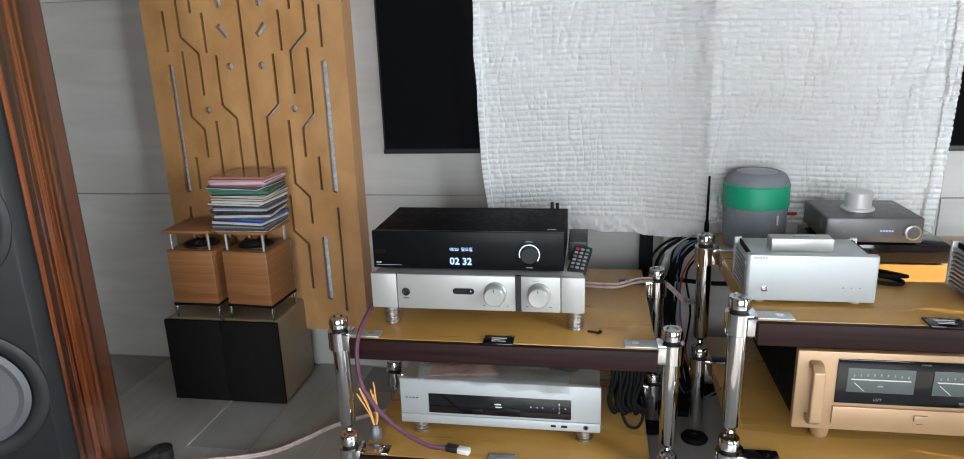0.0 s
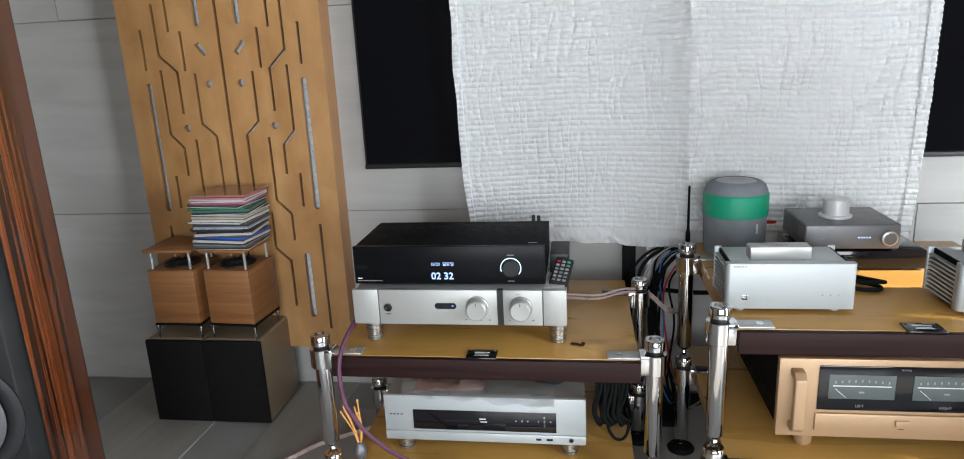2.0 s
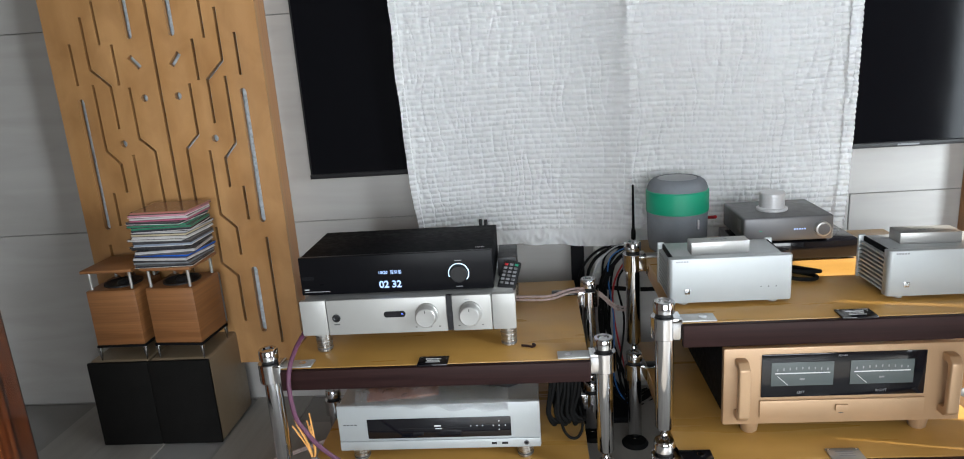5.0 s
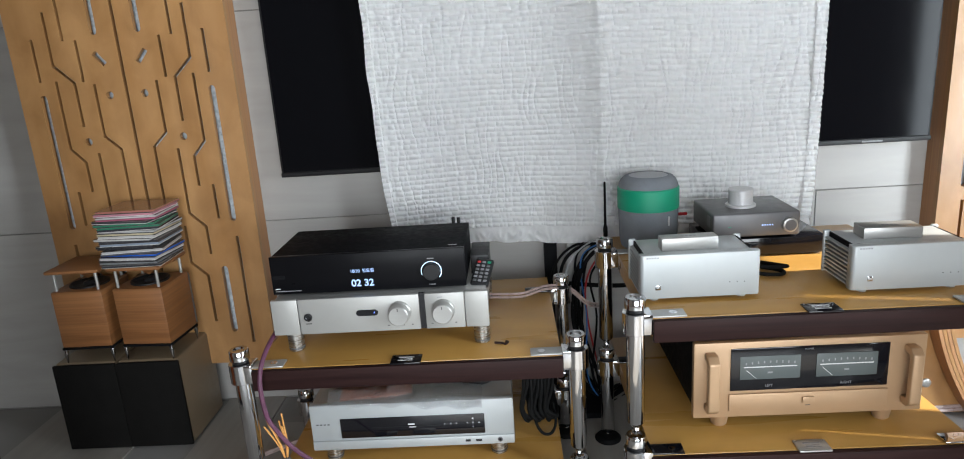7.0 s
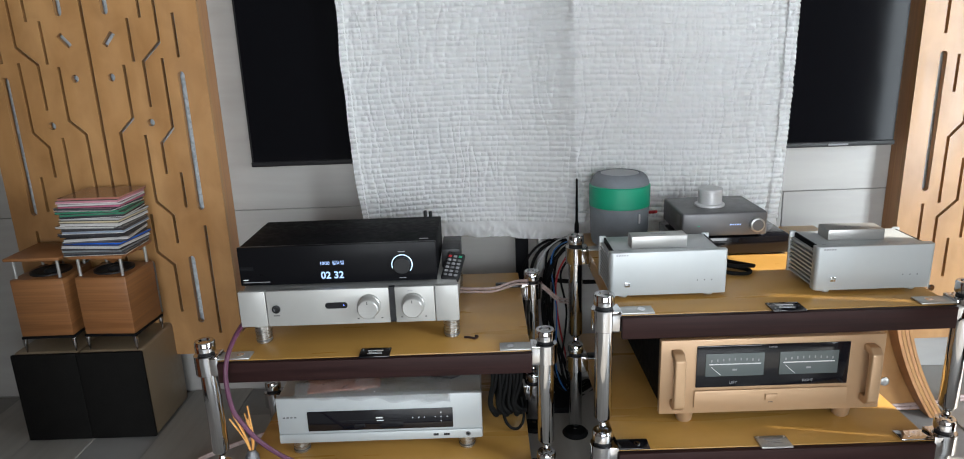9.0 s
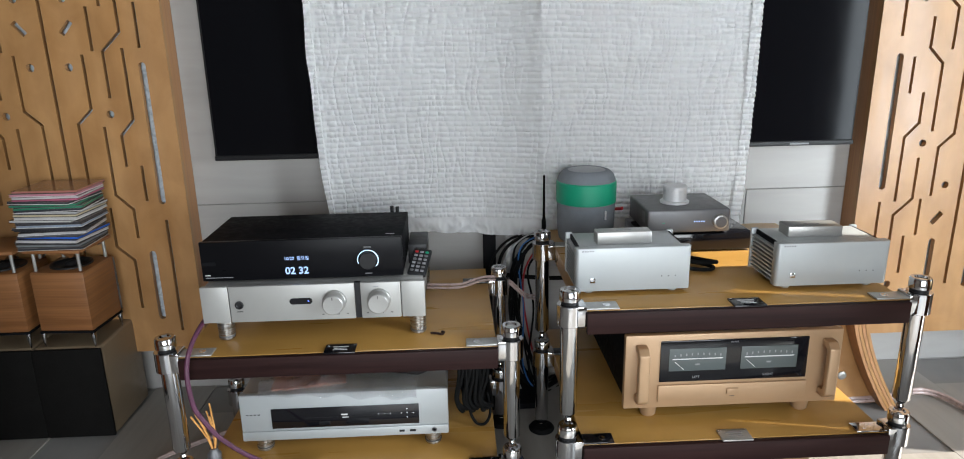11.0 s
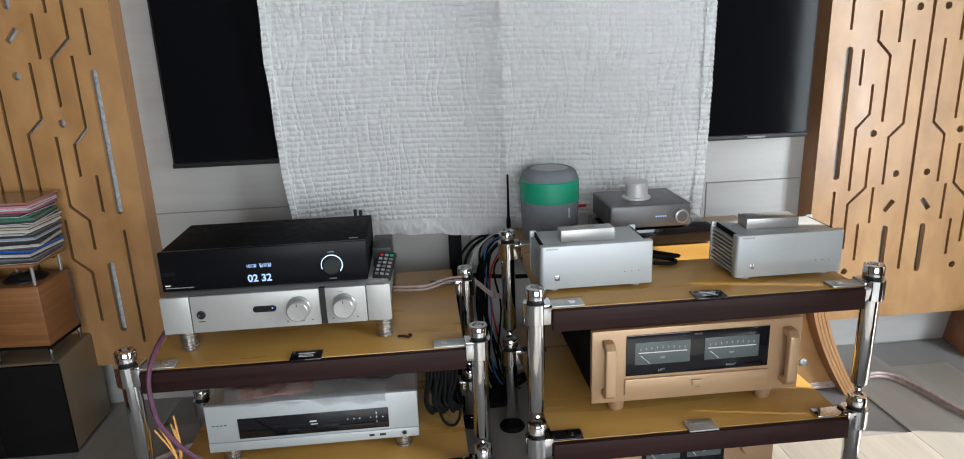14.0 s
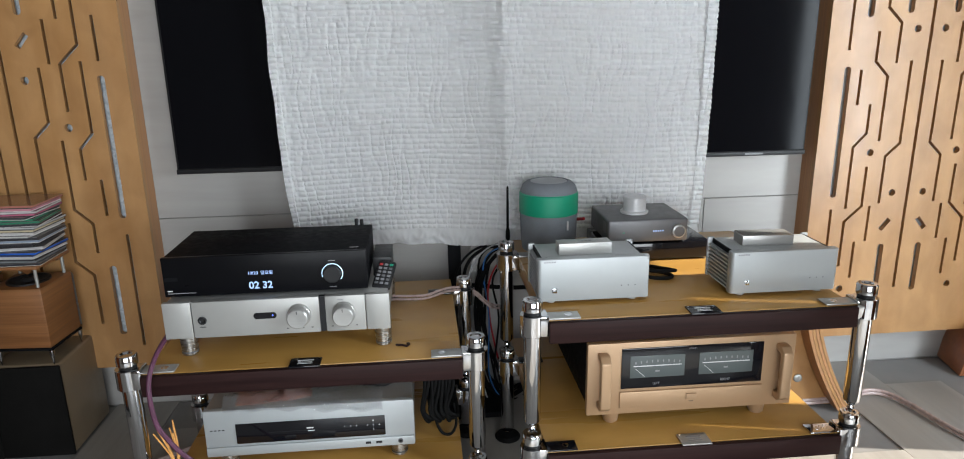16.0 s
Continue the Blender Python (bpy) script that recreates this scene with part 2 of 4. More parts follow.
def lathe(bm, profile, c=(0, 0, 0), axis="z", n=28):
    """A turned body; profile is (radius, height) from one end to the other."""
    rings = []
    for r, h in profile:
        ring = []
        for i in range(n):
            a = 2 * math.pi * i / n
            p, q = r * math.cos(a), r * math.sin(a)
            v = {"z": (p, q, h), "y": (p, -h, q), "x": (h, p, q)}[axis]
            ring.append(bm.verts.new((v[0] + c[0], v[1] + c[1], v[2] + c[2])))
        rings.append(ring)
    for a, b in zip(rings, rings[1:]):
        for i in range(n):
            f = bm.faces.new((a[i], a[(i + 1) % n], b[(i + 1) % n], b[i]))
            f.smooth = True
    bm.faces.new(rings[0][::-1])
    bm.faces.new(rings[-1])
    return bm


def new_lathe(profile, c=(0, 0, 0), axis="z", n=28):
    return lathe(bmesh.new(), profile, c, axis, n)


def can(r, h0, h1, bev=0.001):
    return [(r - bev, h0), (r, h0 + bev), (r, h1 - bev), (r - bev, h1)]


def smooth_path(points, step=6):
    p = [Vector(q) for q in points]
    p = [p[0] * 2 - p[1]] + p + [p[-1] * 2 - p[-2]]
    out = []
    for i in range(1, len(p) - 2):
        for s in range(step):
            t = s / step
            out.append(0.5 * (2 * p[i] + (p[i + 1] - p[i - 1]) * t + (2 * p[i - 1] - 5 * p[i] + 4 * p[i + 1] - p[i + 2]) * t * t
                              + (3 * p[i] - p[i - 1] - 3 * p[i + 1] + p[i + 2]) * t ** 3))
    out.append(p[-2])
    return out


def tube(bm, points, r, n=8, step=6):
    path = smooth_path(points, step)
    rings, up = [], Vector((0.13, 0.21, 0.97))
    for i, q in enumerate(path):
        d = (path[min(i + 1, len(path) - 1)] - path[max(i - 1, 0)]).normalized()
        side = d.cross(up).normalized()
        up = side.cross(d).normalized()
        rings.append([bm.verts.new(q + r * (math.cos(2 * math.pi * k / n) * side + math.sin(2 * math.pi * k / n) * up)) for k in range(n)])
    for a, b in zip(rings, rings[1:]):
        for k in range(n):
            bm.faces.new((a[k], a[(k + 1) % n], b[(k + 1) % n], b[k])).smooth = True
    bm.faces.new(rings[0][::-1])
    bm.faces.new(rings[-1])
    return bm


def extrude_poly(bm, pts, depth, axis="y", bev=0.0):
    """A flat outline pushed out by depth. axis y: points are (x, z); x: (y, z); z: (x, y)."""
    def at(p, d):
        return {"y": (p[0], d, p[1]), "x": (d, p[0], p[1]), "z": (p[0], p[1], d)}[axis]
    a = [bm.verts.new(at(p, depth[0])) for p in pts]
    b = [bm.verts.new(at(p, depth[1])) for p in pts]
    bm.faces.new(a)
    bm.faces.new(b[::-1])
    n = len(pts)
    for i in range(n):
        bm.faces.new((a[i], b[i], b[(i + 1) % n], a[(i + 1) % n]))
    bmesh.ops.recalc_face_normals(bm, faces=bm.faces[:])
    if bev:
        bmesh.ops.bevel(bm, geom=bm.edges[:], offset=bev, segments=2, profile=0.5, affect="EDGES")
    return bm


def part(name, bm, material, parent=None, label=""):
    me = bpy.data.meshes.new(name)
    bmesh.ops.recalc_face_normals(bm, faces=bm.faces[:])
    bm.to_mesh(me)
    bm.free()
    me.materials.append(material)
    me.set_sharp_from_angle(angle=radians(38))
    ob = new(name, me)
    if parent is not None:
        ob.parent = parent
    if label:
        ob["label"] = label
    return ob


def thing(name, at, label, category, group="", turn=0.0):
    ob = new(name)
    ob.empty_display_size = 0.05
    ob.matrix_world = pose(*at, 0, 0, turn)
    return tagged(ob, label, category, group)


def words(text, size, material, parent, x, y, z, name="lettering", align="CENTER"):
    """Lettering on a face that looks towards -y, as thin relief."""
    cu = bpy.data.curves.new("text", "FONT")
    cu.body, cu.size, cu.extrude, cu.align_x, cu.align_y = text, size, 0.0002, align, "CENTER"
    cu.offset = size * (0.022 if size > 0.015 else 0.006)
    tmp = bpy.data.objects.new("text", cu)
    scene.collection.objects.link(tmp)
    dg = bpy.context.evaluated_depsgraph_get()
    me = bpy.data.meshes.new_from_object(tmp.evaluated_get(dg))
    bpy.data.objects.remove(tmp)
    me.transform(Matrix.Rotation(radians(90), 4, "X"))
    me.transform(Matrix.Translation((x, y, z)))
    me.materials.clear()
    me.materials.append(material)
    ob = new(name, me)
    ob.parent = parent
    return ob


# ---- room ----
def setting(name, bm, material, label=""):
    return tagged(part(name, bm, material), label, "", "", "structure")


def build_room():
    setting("floor", new_box(ROOM_L, ROOM_R + 0.2, ROOM_BACK - 0.2, WALL_Y, -0.1, -0.006), M_GROUT, "grey wood-look plank floor")
    setting("ceiling", new_box(ROOM_L - 0.2, ROOM_R + 0.2, ROOM_BACK - 0.2, WALL_Y + 0.2, ROOM_TOP, ROOM_TOP + 0.1), M_CEIL, "unseen ceiling in a dark taupe that cuts bounced light")
    setting("wall_north", new_box(ROOM_L, ROOM_R, WALL_Y + 0.006, WALL_Y + 0.2, -0.1, ROOM_TOP), M_GROUT, "wall of large beige stone-look tiles")
    setting("wall_west", new_box(ROOM_L - 0.2, ROOM_L, ROOM_BACK - 0.2, WALL_Y + 0.2, -0.1, ROOM_TOP), M_UNSEENWALL, "unseen wall in a dark brown that cuts bounced light")
    b = bmesh.new()
    h0, h1 = 0.08, 2.17
    # Unseen pieces added to block the sun except for a band and a slit.
    for y0, y1, low in ((ROOM_BACK - 0.2, -0.62, h0), (0.52, 0.955, 1.05), (0.967, 1.085, 1.05), (1.315, WALL_Y + 0.2, h0)):
        box(b, ROOM_R, ROOM_R + 0.03, y0, y1, low, h1)
    box(b, ROOM_R, ROOM_R + 0.2, ROOM_BACK - 0.2, WALL_Y + 0.2, -0.1, h0)
    box(b, ROOM_R, ROOM_R + 0.2, ROOM_BACK - 0.2, WALL_Y + 0.2, h1, ROOM_TOP)
    setting("wall_east", b, M_UNSEENWALL, "unseen brown wall with openings spaced to shape the sunlight")
    b = bmesh.new()
    box(b, ROOM_L, -0.6, ROOM_BACK - 0.2, ROOM_BACK, -0.1, ROOM_TOP)
    box(b, 2.6, ROOM_R, ROOM_BACK - 0.2, ROOM_BACK, -0.1, ROOM_TOP)
    box(b, -0.6, 2.6, ROOM_BACK - 0.2, ROOM_BACK, -0.1, 0.45)
    box(b, -0.6, 2.6, ROOM_BACK - 0.2, ROOM_BACK, 2.25, ROOM_TOP)
    setting("wall_south", b, M_UNSEENWALL, "unseen dark brown wall with a wide window")


build_room()


def acoustic_panel(x, z_mid, flip):
    """Plywood diffuser: a routed front plate on a shallow frame, with pale filling behind the slots."""
    p = thing("acoustic_panel", (x, WALL_Y, 0), "varnished birch plywood acoustic panel with routed slots and round holes", "acoustic panel", "acoustic panels on the wall")
    hw, t, deep = 0.333, 0.018, 0.082
    lo, hi = 0.143, 1.545
    zz = (lambda v: v) if not flip else (lambda v: z_mid - v)
    z0, z1 = sorted((zz(lo), zz(hi)))
    narrow, wide = 0.0092, 0.021
    slots = [(narrow, ((0.21, 0.40), (0.21, 0.555), (0.155, 0.608), (0.155, 0.74))), (narrow, ((0.26, 0.475), (0.26, 0.60))),
             (narrow, ((0.165, 0.357), (0.165, 0.485))), (narrow, ((0.127, 0.485), (0.127, 0.607))), (wide, ((0.26, 0.65), (0.26, 1.05))),
             (narrow, ((0.211, 0.60), (0.211, 0.805), (0.171, 0.849), (0.171, 0.942)))]
    slots += [(narrow, ((0.096, 0.615), (0.096, 0.772), (0.052, 0.814), (0.052, 1.075))), (narrow, ((0.215, 0.94), (0.215, 1.05))),
              (narrow, ((0.264, 1.11), (0.264, 1.475))), (narrow, ((0.125, 0.822), (0.125, 1.028), (0.171, 1.074), (0.171, 1.165))),
              (narrow, ((0.102, 1.068), (0.102, 1.19), (0.15, 1.236), (0.15, 1.395)))]
    slots += [(wide, ((0.207, 1.218), (0.207, 1.425))), (wide, ((0.077, 1.229), (0.077, 1.391))), (0.017, ((0.079, 0.524), (0.05, 0.559))), (wide, ((0.067, 0.312), (0.067, 0.463)))]
    holes = [(0.054, 0.65), (0.149, 0.786), (0.046, 1.172), (0.196, 0.319)]
    cut = bmesh.new()

    def slot(w, pts):
        pts = [Vector((a, b)) for a, b in pts]
        left, right = [], []
        for i, q in enumerate(pts):
            d0 = (q - pts[i - 1]).normalized() if i else (pts[1] - q).normalized()
            d1 = (pts[i + 1] - q).normalized() if i < len(pts) - 1 else d0
            n = (Vector((-d0.y, d0.x)) + Vector((-d1.y, d1.x))).normalized()
            k = w / 2 / max(0.5, n.dot(Vector((-d0.y, d0.x))))
            left.append(q + n * k)
            right.append(q - n * k)
        ends = []
        if w == wide:
            d = (pts[-1] - pts[0]).normalized()
            s = Vector((-d.y, d.x))
            ends = [pts[-1] + (s * math.cos(a) + d * math.sin(a)) * w / 2 for a in (0.6, 1.2, 1.94, 2.54)]
            back = [pts[0] + (-s * math.cos(a) - d * math.sin(a)) * w / 2 for a in (0.6, 1.2, 1.94, 2.54)]
            outline = left + ends + right[::-1] + back
        else:
            outline = left + right[::-1]
        sub = bmesh.new()
        extrude_poly(sub, [(q.x, zz(q.y)) for q in outline], (-deep - 0.02, -deep + t + 0.006))
        me = bpy.data.meshes.new("cut")
        sub.to_mesh(me)
        sub.free()
        cut.from_mesh(me)
        bpy.data.meshes.remove(me)

    for side in (-1, 1):
        for w, pts in slots:
            slot(w, [(side * a, b) for a, b in pts])
        for a, b in holes:
            lathe(cut, [(0.0115, deep + 0.02), (0.0115, deep - t - 0.006)], (side * a, 0, zz(b)), "y", 14)
    slot(0.0105, [(0.0, 0.315), (0.0, 1.46)])
    bmesh.ops.recalc_face_normals(cut, faces=cut.faces[:])
    cm = bpy.data.meshes.new("cut")
    cut.to_mesh(cm)
    cut.free()
    cutter = new("cutter", cm)
    cutter.parent = p
    plate = part("front_plate", new_box(-hw, hw, -deep, -deep + t, z0, z1), M_BIRCH, p, "birch plywood plate with routed slots")
    mod = plate.modifiers.new("cut", "BOOLEAN")
    mod.operation, mod.solver, mod.object = "DIFFERENCE", "EXACT", cutter
    bpy.context.view_layer.update()
    done = bpy.data.meshes.new_from_object(plate.evaluated_get(bpy.context.evaluated_depsgraph_get()))
    plate.modifiers.clear()
    done.polygons.foreach_set("use_smooth", [False] * len(done.polygons))
    plate.data = done
    bpy.data.objects.remove(cutter)
    f = bmesh.new()
    for a, b in ((-hw, -hw + 0.02), (hw - 0.02, hw)):
        box(f, a, b, -deep + t, -0.002, z0, z1)
    box(f, -hw + 0.02, hw - 0.02, -deep + t, -0.002, z1 - 0.02, z1)
    box(f, -hw + 0.02, hw - 0.02, -deep + t, -0.002, z0, z0 + 0.02)
    part("side_frame", f, M_BIRCH_EDGE, p, "darker plywood edge of the frame")
    part("filling", new_box(-hw + 0.022, hw - 0.022, -deep + t + 0.011, -0.01, z0 + 0.022, z1 - 0.022), M_FELT, p, "pale grey fibre filling")
    return p


acoustic_panel(-0.613, 1.7205, True)
acoustic_panel(2.150, 0.0, False)


def television():
    tv = thing("television", (0.8, WALL_Y, 0.787), "large black flat television mounted on the tiled wall, switched off", "television")
    w, h = 0.982, 1.12
    part("housing", new_box(-w, w, -0.07, -0.02, 0, h, bev=0.004), M_BLACKPL, tv)
    part("screen", new_box(-w + 0.008, w - 0.008, -0.0725, -0.07, 0.016, h - 0.008), M_TVSCREEN, tv, "dark glossy screen")
    part("lower_bezel", new_box(-w, w, -0.076, -0.07, 0.0, 0.014, bev=0.002), M_BLACKPL, tv, "narrow black strip")
    part("brand_mark", new_box(0.78, 0.84, -0.0775, -0.076, 0.004, 0.009), M_GREY_INK, tv)
    part("wall_mount", new_box(-0.3, 0.3, -0.02, 0.0, 0.3, 0.8), M_BLACKMET, tv)


television()


def quilt():
    q = thing("quilt", (0.78, 2.0, 0.6), "white quilted cotton bedspread hung over the television", "quilt")
    nx, nz = 580, 520
    w, top = 1.305, 1.25
    rng = np.random.default_rng(4)
    row = 0.0154
    phase = rng.uniform(0, 6.28, 400)
    freq = rng.uniform(0.018, 0.034, 400)

    def hang(x):
        """Height of the lower edge and the broad folds that reach it."""
        return 0.010 * math.sin(x * 4.0 + 2.2) + 0.010 * noise.noise((x * 3, 0.3, 0)) - 0.006

    def ridge(x, z):
        d = x - 0.018 + 0.02 * z / top - 0.006 * noise.noise((z * 9, 2, 0)) - 0.003 * noise.noise((z * 34, 5, 0))
        return -0.050 * math.exp(-abs(d) / (0.09 if d < 0 else 0.26)), d

    bm = bmesh.new()
    grid = []
    for j in range(nz + 1):
        v = j / nz
        line = []
        for i in range(nx + 1):
            u = i / nx
            x = (u - 0.5) * w
            z = v * top
            zr = z / row + 0.30 * noise.noise((x * 5, z * 3, 1.1)) + 0.10 * noise.noise((x * 31, z * 9, 2.7))
            r = int(math.floor(zr)) % 400
            puff = abs(math.sin(math.pi * zr)) ** 0.6
            cell = abs(math.sin(math.pi * (x + 0.010 * noise.noise((x * 24, z * 12, 7))) / freq[r] + phase[r])) ** 0.45
            wander = x + 0.012 * noise.noise((x * 6, z * 9, 2)) + 0.004 * noise.noise((x * 9, z * 40, 3))
            wrinkle = max(0.0, 1 - abs(noise.noise((wander * 40, z * 5.5, 4.4))) * 6)
            crumple = noise.noise((x * 60, z * 60, 8.8))
            fold, d = ridge(x, z)
            fold += 0.010 * math.sin(u * 7.0 + 1.0 * noise.noise((z * 1.5, 0, 5))) + 0.012 * noise.noise((x * 3.2, z * 1.1, 9))
            pucker = 0.007 * noise.noise((x * 40, z * 55, 1)) * math.exp(-(d / 0.03) ** 2)
            y = fold + pucker - 0.0088 * puff * (0.5 + 0.5 * cell) + 0.0075 * wrinkle * max(0.0, 0.5 + 0.8 * noise.noise((x * 5, z * 6, 3))) + 0.0015 * crumple
            edge = 0.006 * noise.noise((z * 9, 0, 3 if u < 0.5 else 8)) * (1 if u in (0.0, 1.0) else 0)
            if u > 0.975 or u < 0.015:
                y -= 0.006
            pull = 0.035 * math.exp(-z / 0.22)
            line.append(bm.verts.new((x * (1 - pull * (1.5 if u < 0.5 else 0.8)) + edge, y, z + hang(x) * (1 - v))))
        grid.append(line)
    for a, b in zip(grid, grid[1:]):
        for i in range(nx):
            bm.faces.new((a[i], a[i + 1], b[i + 1], b[i])).smooth = True
    bmesh.ops.solidify(bm, geom=bm.faces[:], thickness=0.006)
    part("quilted_cloth", bm, M_QUILT, q)
    hem = bmesh.new()
    rows = []
    for j in range(15):
        v = j / 14
        line = []
        for i in range(361):
            u = i / 360
            x = (u - 0.5) * w
            lean = x + 0.05 * v * noise.noise((x * 5, 3, 3))
            gather = 0.016 * noise.noise((lean * 22, v * 1.2, 2)) + 0.010 * abs(noise.noise((lean * 55, v * 2, 6)))
            drop = (0.056 + 0.016 * noise.noise((x * 5, 0, 12)) + 0.006 * noise.noise((x * 19, 0, 4))) * v
            fold = ridge(x, 0)[0] + 0.010 * math.sin(u * 7.0) + 0.012 * noise.noise((x * 3.2, 0, 9))
            line.append(hem.verts.new((x * (0.9475 if u < 0.5 else 0.972), fold + v ** 0.7 * gather - 0.005 * math.sin(v * 3.14), hang(x) - drop + 0.004)))
        rows.append(line)
    for a, b in zip(rows, rows[1:]):
        for i in range(360):
            hem.faces.new((a[i], a[i + 1], b[i + 1], b[i])).smooth = True
    bmesh.ops.solidify(hem, geom=hem.faces[:], thickness=0.002)
    part("ruffled_hem", hem, M_QUILT, q, "gathered white cotton edging")


quilt()


# ---- racks ----
def equipment_rack(x0, x1, y0, y1, levels, label, rear):
    """Chrome tube rack: levels are shelf tops from the highest down."""
    cx = (x0 + x1) / 2
    r = thing("equipment_rack", (cx, y0, 0), label, "audio rack", "audio racks")
    hw, dp, th = (x1 - x0) / 2, y1 - y0, 0.044
    for k, z in enumerate(levels):
        sh = part("shelf", new_box(-hw, hw, 0.014, dp, z - th + 0.002, z, bev=0.002), M_SHELF, r, "honey-coloured maple veneer board")
        part("front_edging", new_box(-hw - 0.001, hw + 0.001, 0.0, 0.0137, z - th, z - 0.001, bev=0.0025), M_EDGE, sh, "dark walnut edging")
        b = new_box(-0.031, 0.031, 0.002, 0.042, z, z + 0.0035, bev=0.001)
        plate = part("badge_plate", b, M_BLACKGLASS if k == 0 else M_SATIN, sh, "small black badge plate" if k == 0 else "small steel badge plate")
        for j, (half, y) in enumerate(((0.016, 0.027), (0.013, 0.020), (0.015, 0.014))):
            part("badge_mark", new_box(-half, half, y, y + (0.004 if j == 0 else 0.0018), z + 0.0036, z + 0.004), M_WHITE_INK if k == 0 else M_GREY_INK, plate)
        for sx in (-0.026, 0.026):
            part("badge_screw", new_lathe(can(0.0022, 0, 0.001, 0.0004), (sx, 0.037, z + 0.0035), n=10), M_CHROME, plate)
    for sx in (-1, 1):
        px = sx * (hw + 0.030)
        for py in (0.028, rear - y0):
            for k, z in enumerate(levels):
                clamp = bmesh.new()
                lathe(clamp, [(0.0235, z - 0.032), (0.0245, z - 0.031), (0.0245, z + 0.009), (0.0235, z + 0.010)], (px, py, 0))
                box(clamp, *sorted((px, sx * (hw + 0.0005))), py - 0.021, py + 0.021, z - 0.031, z + 0.0095, bev=0.002)
                c = part("clamp", clamp, M_CHROME, r, "polished chrome clamp")
                tongue = bmesh.new()
                a, b = sorted((sx * (hw + 0.004), sx * (hw - 0.062)))
                box(tongue, a, b, py - 0.017, py + 0.017, z + 0.001, z + 0.0048, bev=0.0016)
                dark = k > 0 and (sx < 0) == (x0 > 0.5) or k == 0 and py > 0.1 and x0 < 0.5
                t = part("tongue_plate", tongue, M_BLACKGLASS if dark else M_SATIN if k == 0 else M_CHROME, c, "black plate lying on the shelf corner" if dark else "steel plate lying on the shelf corner")
                part("screw", new_lathe([(0.0075, 0), (0.0075, 0.0008), (0.005, 0.0012), (0.003, 0.0005)], (sx * (hw - 0.04), py, z + 0.0046), n=16), M_CHROME, t)
                part("collar", new_lathe(can(0.0165, z + 0.010, z + 0.017, 0.001), (px, py, 0)), M_BLACKPL, c, "thin black ring")
                part("cap", new_lathe([(0.019, z + 0.017), (0.020, z + 0.018), (0.020, z + 0.036), (0.018, z + 0.039), (0.012, z + 0.039), (0.009, z + 0.036), (0.004, z + 0.036)], (px, py, 0)), M_CHROME, c)
                below = levels[k + 1] + 0.039 if k + 1 < len(levels) else 0.012
                spike = 0.030 if k + 1 < len(levels) else 0.016
                part("post", new_lathe([(0.0172, z - 0.032), (0.0172, below + spike), (0.0145, below + spike - 0.004), (0.006, below + spike * 0.55), (0.0075, below + spike * 0.4), (0.003, below)], (px, py, 0)), M_CHROME, r, "polished chrome tube with a pointed end")
            part("foot_disc", new_lathe([(0.033, 0.0), (0.034, 0.004), (0.028, 0.011), (0.010, 0.014)], (px, py, 0)), M_RUBBER, r, "round black foot")
    return r


L_TOP, L_LOW, R_TOP, R_MID = 0.405, 0.124, 0.506, 0.219
DROP = 0.131
equipment_rack(-0.018, 0.610, 1.225, 1.715, (L_TOP, L_LOW), "low chrome tube rack with two maple shelves", 1.612)
equipment_rack(0.775, 1.392, 1.150, 1.720, (R_TOP, R_MID), "taller chrome tube rack with two maple shelves", 1.575)
# ---- things ----


